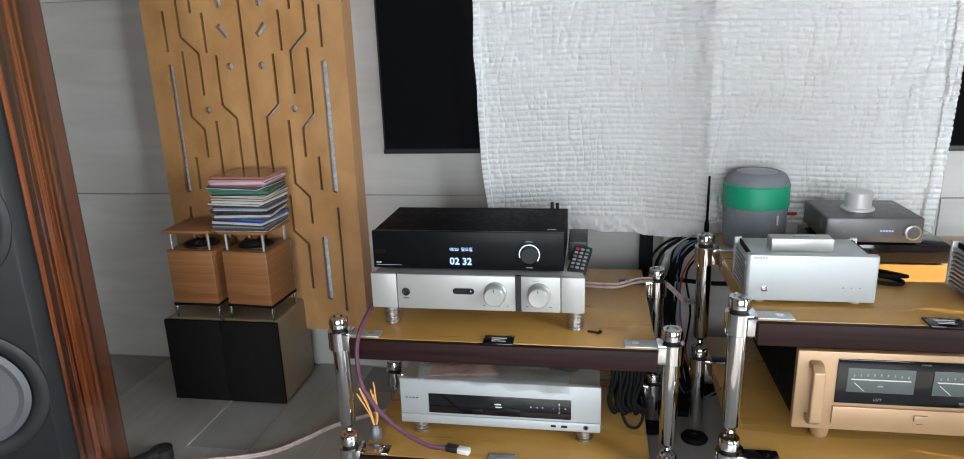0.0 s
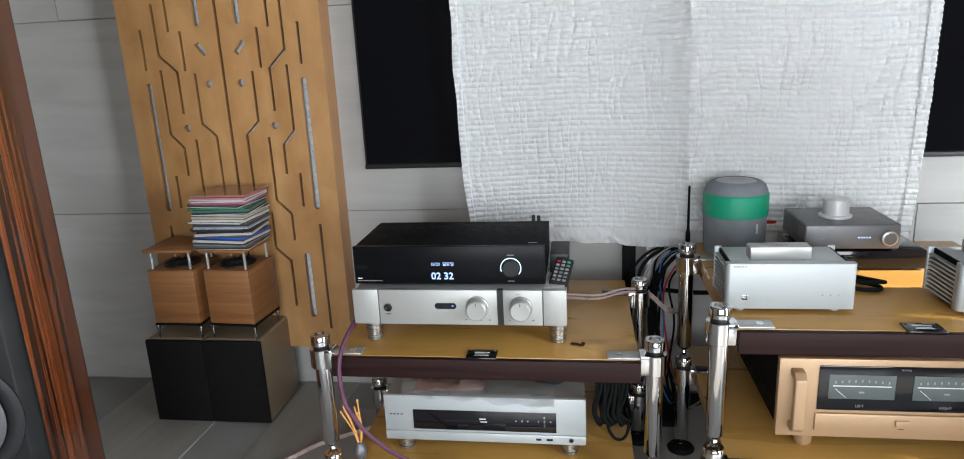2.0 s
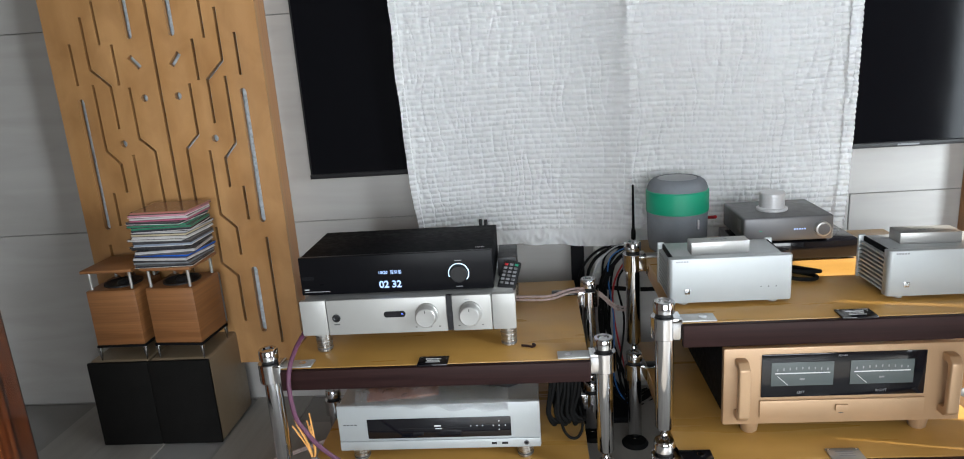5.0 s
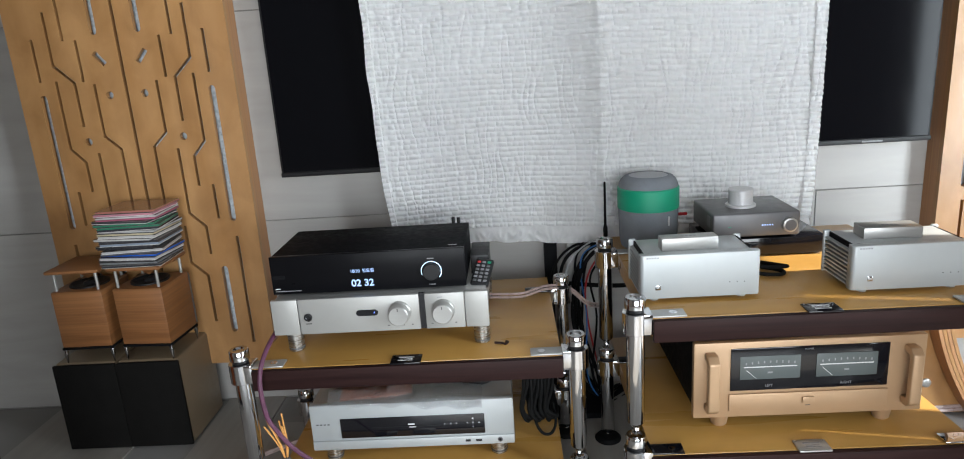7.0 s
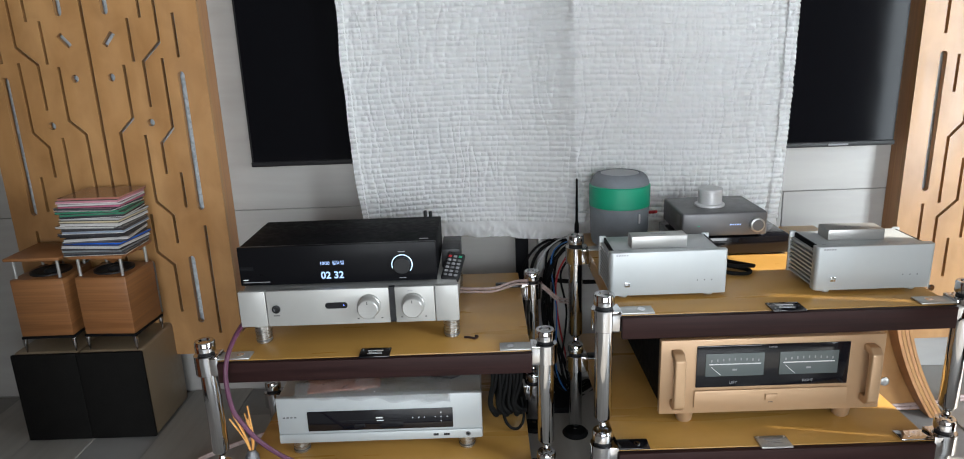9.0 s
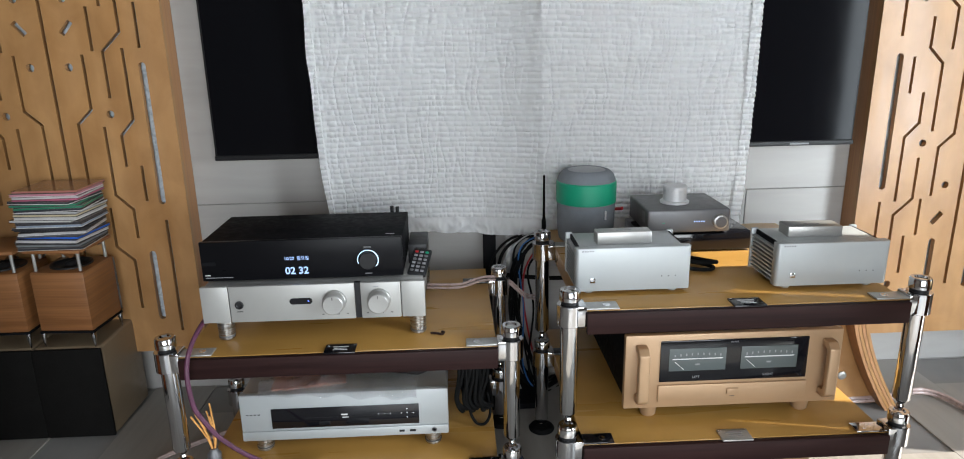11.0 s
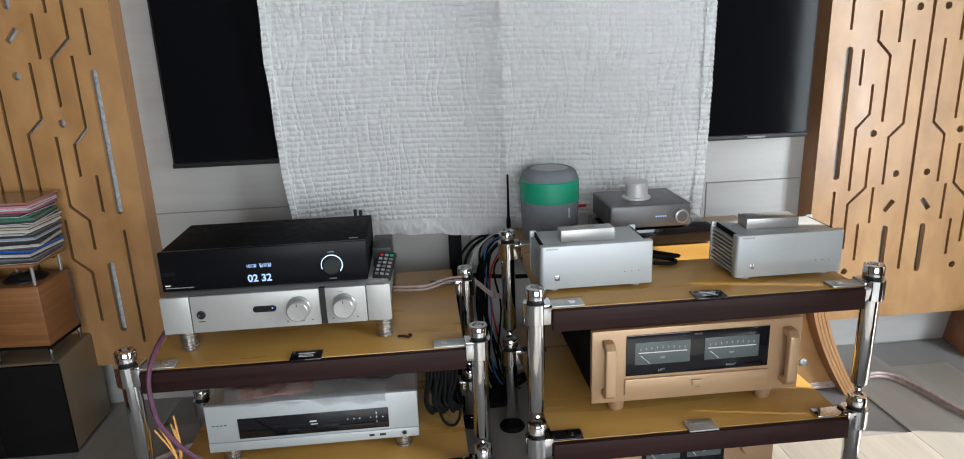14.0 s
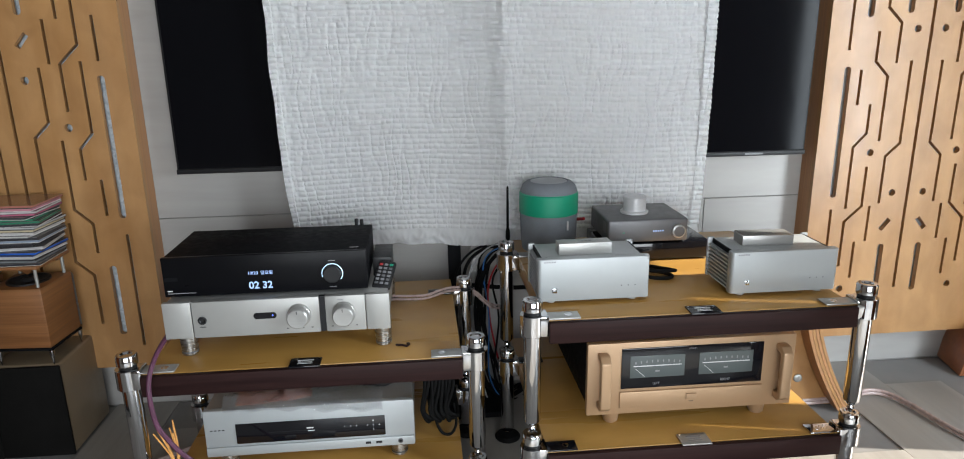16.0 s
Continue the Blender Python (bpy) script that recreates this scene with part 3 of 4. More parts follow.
def stereo_amplifier():
    a = thing("stereo_amplifier", (0.249, 1.26, L_TOP), "silver integrated amplifier with two knobs on the maple shelf", "amplifier")
    hw, z0, z1 = 0.220, 0.061, 0.136
    part("case", new_box(-hw + 0.004, hw - 0.004, 0.012, 0.36, z0 + 0.004, z1 - 0.002, bev=0.002), M_SATIN, a)
    for x0, x1, nm in ((-hw, -0.166, "end_cheek"), (-0.1645, 0.081, "front_panel"), (0.093, 0.172, "front_panel"), (0.1735, hw, "end_cheek")):
        part(nm, new_box(x0, x1, 0.0, 0.012, z0, z1, bev=0.0015), M_SILVER, a)
    part("centre_gap", new_box(0.081, 0.093, 0.004, 0.012, z0, z1), M_BLACKGLASS, a, "black upright strip")
    for sx in (-hw + 0.02, hw - 0.02):
        for y in (0.066, 0.32):
            f = part("foot", new_lathe([(0.0135, 0), (0.0165, 0.002), (0.0185, z0 - 0.004), (0.0185, z0)], (sx, y, 0)), M_FOOT, a, "turned aluminium foot")
            part("foot_ring", new_lathe(can(0.0172, 0.006, 0.009, 0.0003), (sx, y, 0)), M_GREYMET, f)
    for x in (0.041, 0.129):
        k = part("knob", new_lathe([(0.0235, 0.0), (0.0235, 0.006), (0.0215, 0.008), (0.0205, 0.024), (0.0185, 0.026), (0.004, 0.0255)], (x, 0, 0.1), "y", 40), M_SATIN, a, "round silver knob")
        part("pointer", new_box(x - 0.0008, x + 0.0008, -0.0268, -0.0255, 0.111, 0.117), M_DARK_INK, k)
        for dx in (-0.024, 0.024):
            part("dial_mark", new_box(x + dx - 0.002, x + dx + 0.002, -0.0004, 0.0, 0.0715, 0.0735), M_DARK_INK, a)
        part("dial_caption", new_box(x - 0.008, x + 0.008, -0.0004, 0.0, 0.0712, 0.0738), M_DARK_INK, a)
    part("headphone_socket", new_lathe([(0.0085, 0.0), (0.0085, 0.002), (0.006, 0.0025), (0.004, 0.0005)], (-0.146, 0, 0.098), "y", 20), M_BLACKPL, a)
    part("socket_caption", new_box(-0.152, -0.140, -0.0004, 0.0, 0.083, 0.085), M_DARK_INK, a)
    w = bmesh.new()
    pts = [(math.copysign(0.016, math.cos(t)) + 0.0065 * math.cos(t) - 0.025, 0.102 + 0.0065 * math.sin(t)) for t in [2 * math.pi * (i + 0.5) / 24 for i in range(24)]]
    extrude_poly(w, pts, (-0.0008, 0.001))
    d = part("display_window", w, M_BLACKGLASS, a, "small black pill-shaped window")
    part("indicator", new_lathe(can(0.0014, 0.0, 0.0008, 0.0002), (-0.010, -0.0008, 0.1025), "y", 10), M_BLUE, d, "blue indicator light")
    part("centre_cone", new_lathe([(0.003, z0 - 0.020), (0.024, z0 - 0.009), (0.034, z0 - 0.003), (0.034, z0 + 0.004)], (0.0, 0.06, 0)), M_BLACKPL, a, "black cone under the case")
    part("emblem", new_box(0.118, 0.129, -0.0004, 0.0, 0.127, 0.1285), M_GREY_INK, a)


stereo_amplifier()


def network_player():
    d = thing("network_player", (0.227, 1.29, L_TOP + 0.136), "black network player with a lit clock display, on the silver amplifier", "audio player")
    hw, z0, z1 = 0.199, 0.006, 0.083
    part("case", new_box(-hw, hw, 0.010, 0.212, z0, z1 - 0.002, bev=0.0015), M_BLACKMET, d)
    part("front_panel", new_box(-hw, hw, 0.0, 0.0098, z0 - 0.003, z1 + 0.0005, bev=0.001), M_SATINBLACK, d, "smooth black front")
    for sx in (-0.16, 0.16):
        for y in (0.03, 0.19):
            part("foot", new_lathe(can(0.014, 0, z0, 0.001), (sx, y, 0)), M_RUBBER, d)
    words("10/20  \uc77c\uc694\uc77c", 0.0088, M_LIT, d, -0.011, -0.0004, 0.0455, "date_display")
    words("02 32", 0.0205, M_LIT, d, -0.012, -0.0004, 0.0195, "clock_display")
    x, z = 0.130, 0.0375
    part("dial", new_lathe([(0.0175, 0), (0.0175, 0.008), (0.016, 0.0095), (0.003, 0.0095)], (x, 0, z), "y", 40), M_BLACKPL, d, "round black dial")
    ring = bmesh.new()
    tube(ring, [(x + 0.0205 * math.cos(t), -0.0008, z + 0.0205 * math.sin(t)) for t in [radians(200 - i * 10) for i in range(25)]], 0.0009, 6, 2)
    part("dial_ring", ring, M_RING, d, "pale blue lit ring round the dial")
    for dz in (0.027, -0.028):
        part("dial_caption", new_box(x - 0.007, x + 0.007, -0.0004, 0.0, z + dz - 0.0008, z + dz + 0.0008), M_GREY_INK, d)
    part("label_strip", new_box(-hw + 0.003, -hw + 0.028, -0.0004, 0.0, 0.035, 0.043), M_BLACKMET, d)
    part("caption_bar", new_box(-hw + 0.006, -hw + 0.016, -0.0004, 0.0, 0.014, 0.016), M_WHITE_INK, d)
    part("caption_bar", new_box(-hw + 0.006, -hw + 0.060, -0.0004, 0.0, 0.009, 0.0105), M_GREY_INK, d)
    part("top_mark", new_box(0.165, 0.183, 0.025, 0.0275, z1, z1 + 0.0003), M_WHITE_INK, d)
    k = bmesh.new()
    lathe(k, can(0.004, 0.07, 0.094, 0.0005), (0.163, 0.2175, 0), n=12)
    lathe(k, can(0.004, 0.07, 0.092, 0.0005), (0.175, 0.2185, 0), n=12)
    part("rear_plug", k, M_BLACKPL, d)


network_player()


def disc_player():
    p = thing("disc_player", (0.279, 1.328, L_LOW), "silver disc player with a black display window, on the lower shelf", "disc player")
    hw, z0, z1 = 0.217, 0.030, 0.135
    part("case", new_box(-hw + 0.003, hw - 0.003, 0.015, 0.32, z0 + 0.004, z1 - 0.002, bev=0.002), M_SATIN, p)
    part("front_panel", new_box(-hw, hw, 0.0, 0.015, z0, z1, bev=0.003), M_PALE, p)
    part("lower_lip", new_box(-hw + 0.001, hw - 0.001, -0.004, 0.0, z0 + 0.001, z0 + 0.022, bev=0.002), M_PALE, p)
    w = part("display_window", new_box(-0.153, 0.155, -0.002, 0.0005, 0.057, 0.103, bev=0.001), M_BLACKGLASS, p, "gloss black display window")
    part("drawer_line", new_box(-0.085, 0.085, -0.0024, -0.002, 0.0795, 0.0803), M_BLACKPL, w)
    b = bmesh.new()
    box(b, -0.008, 0.006, -0.0024, -0.002, 0.0835, 0.0865)
    box(b, -0.006, 0.008, -0.0024, -0.002, 0.0775, 0.0800)
    part("disc_emblem", b, M_WHITE_INK, w)
    for x, z in ((0.07, 0.083), (0.083, 0.083), (0.095, 0.083), (0.118, 0.083), (0.143, 0.083), (0.130, 0.073), (0.130, 0.093), (0.13, 0.083)):
        part("touch_button", new_lathe(can(0.0014, 0, 0.0005, 0.0001), (x, -0.002, z), "y", 8), M_WHITE_INK, w)
    for x0, x1 in ((0.112, 0.123), (0.134, 0.147)):
        part("socket", new_box(x0, x1, -0.0046, -0.004, 0.0395, 0.0445), M_BLACKPL, p)
    part("jack_socket", new_lathe([(0.0055, 0), (0.0055, 0.001), (0.0035, 0.0012), (0.003, -0.002)], (0.186, -0.004, 0.042), "y", 16), M_GREYMET, p)
    for i in range(4):
        part("brand_bar", new_box(-0.205 + i * 0.008, -0.2 + i * 0.008, -0.0004, 0.0, 0.089, 0.0915), M_DARK_INK, p)
    for sx in (-hw + 0.04, hw - 0.035):
        for y in (0.02, 0.28):
            f = part("foot", new_lathe([(0.015, 0), (0.017, 0.002), (0.0175, 0.026), (0.0175, 0.03)], (sx, y, 0)), M_FOOT, p, "turned aluminium foot")
            part("foot_ring", new_lathe(can(0.0180, 0.007, 0.010, 0.0003), (sx, y, 0)), M_DARK_INK, f)
    p.scale = (1.045, 1.045, 1.045)
    return p


disc_player()


def mono_amplifier(x, y, hw):
    a = thing("mono_amplifier", (x, y, R_TOP), "pale silver mono power amplifier with finned sides on the shelf", "amplifier", "pair of mono amplifiers")
    z0, z1, d = 0.008, 0.096, 0.124
    out = [(-hw, 0.006), (-hw + 0.002, 0.002), (-hw + 0.006, 0.0), (hw - 0.006, 0.0), (hw - 0.002, 0.002), (hw, 0.006), (hw, 0.02), (-hw, 0.02)]
    b = bmesh.new()
    extrude_poly(b, out, (z0, z1), "z", 0.0012)
    part("front_panel", b, M_PALE, a)
    part("case", new_box(-hw + 0.012, hw - 0.012, 0.02, d, z0, z1 - 0.003, bev=0.001), M_PALE, a)
    for s in (-1, 1):
        part("side_core", new_box(*sorted((s * (hw - 0.012), s * (hw - 0.009))), 0.02, d, z0, z1 - 0.003), M_BLACKMET, a, "dark side between the fins")
        for i in range(9):
            z = z0 + 0.005 + i * 0.0083
            part("fin", new_box(*sorted((s * (hw - 0.009), s * (hw - 0.001))), 0.021, d - 0.004, z, z + 0.0034), M_PALE, a)
        part("rear_corner", new_box(*sorted((s * (hw - 0.014), s * (hw + 0.001))), d - 0.004, d + 0.004, z0, z1, bev=0.003), M_PALE, a)
    k = part("power_button", new_box(-hw + 0.029, -hw + 0.039, -0.002, 0.0, 0.026, 0.036, bev=0.0008), M_CHROME, a, "small square button")
    part("button_light", new_box(-hw + 0.033, -hw + 0.035, -0.0024, -0.002, 0.030, 0.032), M_WHITEMET, k)
    for i in range(3):
        part("indicator", new_lathe(can(0.0012, 0, 0.0006, 0.0002), (hw - 0.058 + i * 0.014, 0, 0.036), "y", 8), M_DARK_INK, a)
    for i in range(5):
        part("brand_bar", new_box(-hw + 0.012 + i * 0.005, -hw + 0.0155 + i * 0.005, -0.0003, 0.0001, 0.0895, 0.0925), M_GREY_INK, a)
    part("top_mark", new_box(-hw + 0.02, -hw + 0.028, 0.024, 0.028, z1 - 0.003, z1 - 0.0026), M_DARK_INK, a)
    for sx in (-hw + 0.03, hw - 0.03):
        for yy in (0.02, d - 0.03):
            part("foot", new_lathe(can(0.009, 0, z0, 0.001), (sx, yy, 0), n=14), M_SILVER, a)
    return a


mono_amplifier(0.881, 1.240, 0.1145)
mono_amplifier(1.277, 1.232, 0.1135)


def metal_block(x, y, w, deep, high, turn):
    b = thing("metal_block", (x, y, R_TOP + 0.0932), "brushed silver metal block lying on a mono amplifier", "metal block", "blocks on the amplifiers", turn)
    part("block", new_box(-w / 2, w / 2, 0, deep, 0, high, bev=0.0012), M_SATIN, b)
    for i in range(4):
        part("engraving", new_box(-0.014 + i * 0.008, -0.008 + i * 0.008, deep * 0.4, deep * 0.4 + 0.006, high, high + 0.0002), M_GREY_INK, b)


metal_block(0.870, 1.274, 0.110, 0.034, 0.025, 1)
metal_block(1.262, 1.282, 0.109, 0.048, 0.022, -3)


def meter_window(parent, x0, x1, z0, z1, y):
    m = part("meter", new_box(x0, x1, y - 0.0015, y, z0, z1, bev=0.0006), M_METER, parent, "dim grey-green level meter")
    w, h = x1 - x0, z1 - z0
    part("scale_line", new_box(x0 + 0.06 * w, x1 - 0.06 * w, y - 0.0019, y - 0.0015, z0 + 0.52 * h, z0 + 0.56 * h), M_WHITE_INK, m)
    for i in range(9):
        xx = x0 + w * (0.1 + 0.1 * i)
        zz = z0 + h * (0.64 + 0.06 * math.sin(math.pi * i / 8))
        part("scale_mark", new_box(xx - 0.0012, xx + 0.0012, y - 0.0018, y - 0.0015, zz, zz + 0.1 * h), M_GREY_INK, m)
    n = bmesh.new()
    tube(n, [(x0 + 0.10 * w, y - 0.0018, z0 + 0.42 * h), (x0 + 0.27 * w, y - 0.0018, z0 + 0.05 * h)], 0.0005, 5, 2)
    part("needle", n, M_WHITE_INK, m)
    part("meter_mark", new_box(x0 + 0.46 * w, x0 + 0.54 * w, y - 0.0018, y - 0.0015, z0 + 0.25 * h, z0 + 0.32 * h), M_GREY_INK, m)


def power_amplifier():
    g = thing("power_amplifier", (1.098, 1.24, R_MID), "champagne gold power amplifier with two meters and front handles", "amplifier", "gold amplifiers")
    hw, z0, z1 = 0.226, 0.030, 0.195
    part("case", new_box(-hw + 0.010, hw - 0.010, 0.016, 0.40, z0 + 0.003, z1 - 0.004, bev=0.002), M_BLACKMET, g, "black steel case")
    part("front_panel", new_box(-hw, hw, 0.0, 0.016, z0, z1, bev=0.0025), M_GOLD, g)
    w = part("meter_glass", new_box(-0.154, 0.154, -0.003, 0.0, 0.090, 0.182, bev=0.0015), M_BLACKGLASS, g, "gloss black window")
    meter_window(w, -0.136, -0.018, 0.115, 0.165, -0.003)
    meter_window(w, 0.013, 0.131, 0.115, 0.165, -0.003)
    words("LEFT", 0.0075, M_GREY_INK, w, -0.078, -0.0034, 0.100, "left_caption")
    words("RIGHT", 0.0075, M_GREY_INK, w, 0.073, -0.0034, 0.100, "right_caption")
    words("POWER", 0.005, M_GREY_INK, w, -0.002, -0.0034, 0.176, "power_caption")
    f = part("lower_flap", new_box(-0.156, 0.156, -0.005, 0.0, 0.046, 0.083, bev=0.0015), M_GOLD, g)
    part("power_button", new_box(-0.012, 0.012, -0.009, -0.005, 0.060, 0.073, bev=0.001), M_GOLD, f)
    part("button_caption", new_box(-0.005, 0.005, -0.0054, -0.005, 0.0535, 0.0548), M_DARK_INK, f)
    for s in (-1, 1):
        x = s * 0.194
        hb = bmesh.new()
        out = [(0.002, 0.050), (-0.020, 0.050), (-0.033, 0.062), (-0.033, 0.164), (-0.020, 0.176), (0.002, 0.176), (0.002, 0.160), (-0.014, 0.160), (-0.018, 0.155), (-0.018, 0.071), (-0.014, 0.066), (0.002, 0.066)]
        extrude_poly(hb, out, (x - 0.011, x + 0.011), "x", 0.003)
        part("handle", hb, M_GOLD, g, "gold bar handle")
        for y in (0.03, 0.35):
            part("foot", new_lathe([(0.013, 0), (0.016, 0.003), (0.020, z0)], (s * 0.165, y, 0)), M_GOLD, g)
    t = bmesh.new()
    for i in range(5):
        lathe(t, [(0.006, 0), (0.007, 0.002), (0.007, 0.014), (0.004, 0.02)], (hw - 0.012, 0.10 + 0.06 * i, 0.06 + 0.02 * (i % 2)), "x", 12)
    part("terminals", t, M_CHROME, g)


power_amplifier()


def lower_amplifier():
    g = thing("integrated_amplifier", (1.09, 1.27, 0), "champagne gold amplifier with round knobs on the floor under the rack", "amplifier", "gold amplifiers")
    hw, z0, z1 = 0.212, 0.015, 0.155
    part("case", new_box(-hw + 0.008, hw - 0.008, 0.014, 0.38, z0 + 0.003, z1 - 0.003, bev=0.002), M_BLACKMET, g, "black steel case")
    part("front_panel", new_box(-hw, hw, 0.0, 0.014, z0, z1, bev=0.002), M_GOLD, g)
    w = part("meter_glass", new_box(-0.095, 0.095, -0.003, 0.0, 0.060, 0.140, bev=0.0015), M_BLACKGLASS, g, "gloss black window")
    meter_window(w, -0.086, -0.008, 0.080, 0.130, -0.003)
    meter_window(w, 0.008, 0.086, 0.080, 0.130, -0.003)
    for s in (-1, 1):
        part("knob", new_lathe([(0.024, 0), (0.024, 0.018), (0.022, 0.021), (0.004, 0.021)], (s * 0.150, 0, 0.105), "y", 36), M_GOLD, g, "round gold knob")
        for y in (0.03, 0.33):
            part("foot", new_lathe([(0.016, 0), (0.020, z0)], (s * 0.16, y, 0)), M_BLACKPL, g)


lower_amplifier()


def smart_speaker():
    v = thing("smart_speaker", (0.8595, 1.625, R_TOP), "grey cylindrical smart speaker with a green rubber band", "speaker")
    part("body", new_lathe([(0.058, 0), (0.066, 0.006), (0.070, 0.03), (0.072, 0.10), (0.072, 0.146), (0.0708, 0.157), (0.066, 0.169), (0.058, 0.1765), (0.048, 0.1795), (0.046, 0.177), (0.01, 0.176)], n=48), M_GREYCLOTH, v)
    part("band", new_lathe([(0.0715, 0.099), (0.0738, 0.101), (0.0738, 0.150), (0.0700, 0.154)], n=48), M_GREEN, v, "bright green band")
    part("top_cap", new_lathe([(0.046, 0.1772), (0.046, 0.1782), (0.044, 0.1788), (0.01, 0.1788)], n=40), plain("pale_grey_plastic", (0.30, 0.31, 0.33), 0.4, vary=0.04), v, "pale grey touch cap")
    part("light_slit", new_box(0.034, 0.0375, -0.068, -0.058, 0.066, 0.088), M_WHITEMET, v)


smart_speaker()


def compact_amplifier():
    b = thing("power_supply_box", (1.085, 1.49, R_TOP), "flat black box with glossy sides under the grey compact amplifier", "electronics box")
    part("case", new_box(-0.12, 0.145, 0, 0.16, 0.004, 0.045, bev=0.003), M_BLACKGLASS, b)
    for sx in (-0.1, 0.125):
        for y in (0.02, 0.14):
            part("foot", new_lathe(can(0.008, 0, 0.005, 0.0005), (sx, y, 0), n=12), M_RUBBER, b)
    a = thing("compact_amplifier", (1.0735, 1.487, R_TOP + 0.0452), "dark grey compact amplifier with one silver knob, on a black box", "amplifier")
    hw = 0.097
    part("case", new_box(-hw, hw, 0, 0.165, 0.004, 0.0595, bev=0.005, seg=3), M_GREYMET, a)
    k = part("knob", new_lathe([(0.0165, 0), (0.0165, 0.010), (0.014, 0.0115), (0.004, 0.0105)], (0.072, 0, 0.030), "y", 32), M_SATIN, a, "round silver-rimmed knob")
    part("knob_face", new_lathe(can(0.0125, 0.0112, 0.0122, 0.0002), (0.072, 0, 0.030), "y", 32), M_GREYMET, k)
    for i in range(5):
        part("indicator", new_box(0.012 + i * 0.0055, 0.0155 + i * 0.0055, -0.0005, 0.0001, 0.029, 0.032), M_LIT, a, "small lit indicator")
    part("power_light", new_box(-0.062, -0.056, -0.0005, 0.0001, 0.028, 0.0295), M_GREEN, a)
    part("side_label", new_box(-hw - 0.0004, -hw + 0.0001, 0.02, 0.045, 0.024, 0.05), M_GREY_INK, a)
    for sx in (-0.08, 0.08):
        for y in (0.02, 0.145):
            part("foot", new_lathe(can(0.008, 0, 0.005, 0.0005), (sx, y, 0), n=12), M_RUBBER, a)
    p = thing("damping_puck", (1.061, 1.56, R_TOP + 0.1048), "white flanged metal puck resting on the compact amplifier", "puck")
    part("base", new_lathe([(0.033, 0), (0.034, 0.001), (0.034, 0.005), (0.031, 0.007)], n=36), M_WHITEMET, p)
    part("drum", new_lathe([(0.027, 0.007), (0.0275, 0.010), (0.0275, 0.034), (0.029, 0.035), (0.029, 0.040), (0.027, 0.042), (0.01, 0.042)], n=36), M_WHITEMET, p)


compact_amplifier()


def remote_control():
    s = thing("dark_box", (0.452, 1.37, L_TOP + 0.136), "slim dark grey box beside the black player", "box")
    part("body", new_box(-0.020, 0.020, 0, 0.10, 0, 0.042, bev=0.002), M_BLACKPL, s)
    r = thing("remote_control", (0.462, 1.335, L_TOP + 0.136), "black remote control with coloured buttons leaning on the black player", "remote control")
    r.matrix_world = pose(0.450, 1.300, L_TOP + 0.1365, -56, 5, -12)
    part("shell", new_box(-0.019, 0.019, 0, 0.012, 0, 0.068, bev=0.004, seg=3), M_BLACKPL, r)
    cols = (M_RED, M_GREY_INK, M_GREEN)
    for j in range(6):
        for i in range(3):
            m = cols[i] if j == 5 else (M_GREY_INK if (i + j) % 3 else M_GREYMET)
            part("button", new_box(-0.0145 + i * 0.0108, -0.007 + i * 0.0108, -0.0015, 0.0005, 0.007 + j * 0.0095, 0.0125 + j * 0.0095, bev=0.0008, seg=1), m, r)


remote_control()


# ---- the small loudspeakers and cases beside the racks ----
def bookshelf_speaker(x):
    s = thing("bookshelf_speaker", (x, 1.835, 0), "khaki-gold loudspeaker with a black cloth grille standing on the floor", "loudspeaker", "khaki loudspeakers")
    part("cabinet", new_box(-0.0965, 0.0965, 0.012, 0.245, 0.0, 0.290, bev=0.010, seg=3), M_KHAKI, s)
    part("grille", new_box(-0.0978, 0.0978, 0.0, 0.012, 0.002, 0.287, bev=0.004, seg=2), M_GRILLE, s, "black cloth grille")


bookshelf_speaker(-0.796)
bookshelf_speaker(-0.600)


def cube_speaker(x, y, turn):
    c = thing("cube_speaker", (x, y, 0.290), "bamboo cube loudspeaker on spikes with a raised bamboo lid", "loudspeaker", "bamboo cube loudspeakers", turn)
    h = 0.077
    part("base_plate", new_box(-h - 0.002, h + 0.002, -h - 0.002, h + 0.002, 0.044, 0.051, bev=0.002), M_BLACKMET, c, "black base plate")
    for sx in (-1, 1):
        for sy in (-1, 1):
            part("spike", new_lathe([(0.0015, 0), (0.006, 0.026), (0.007, 0.034), (0.007, 0.044)], (sx * (h - 0.004), sy * (h - 0.004), 0), n=14), M_CHROME, c, "silver spike")
            part("pillar", new_lathe(can(0.0045, 0.229, 0.284, 0.0005), (sx * (h - 0.013), sy * (h - 0.013), 0), n=14), M_SATIN, c, "silver pillar")
    body = part("cabinet", new_box(-h, h, -h, h, 0.051, 0.2285, bev=0.004), M_BAMBOO, c)
    d = part("driver", new_lathe([(0.056, 0.2285), (0.056, 0.233), (0.050, 0.234), (0.044, 0.230), (0.020, 0.2295), (0.016, 0.236), (0.006, 0.240)], n=36), M_BLACKPL, body, "black upward-facing driver")
    part("lid", new_box(-h - 0.004, h + 0.004, -h - 0.004, h + 0.004, 0.284, 0.294, bev=0.003), M_BAMBOO, c)
    part("diffuser", new_lathe([(0.045, 0.2839), (0.030, 0.272), (0.012, 0.256), (0.004, 0.248)], n=30), M_BAMBOO, c, "turned bamboo cone")


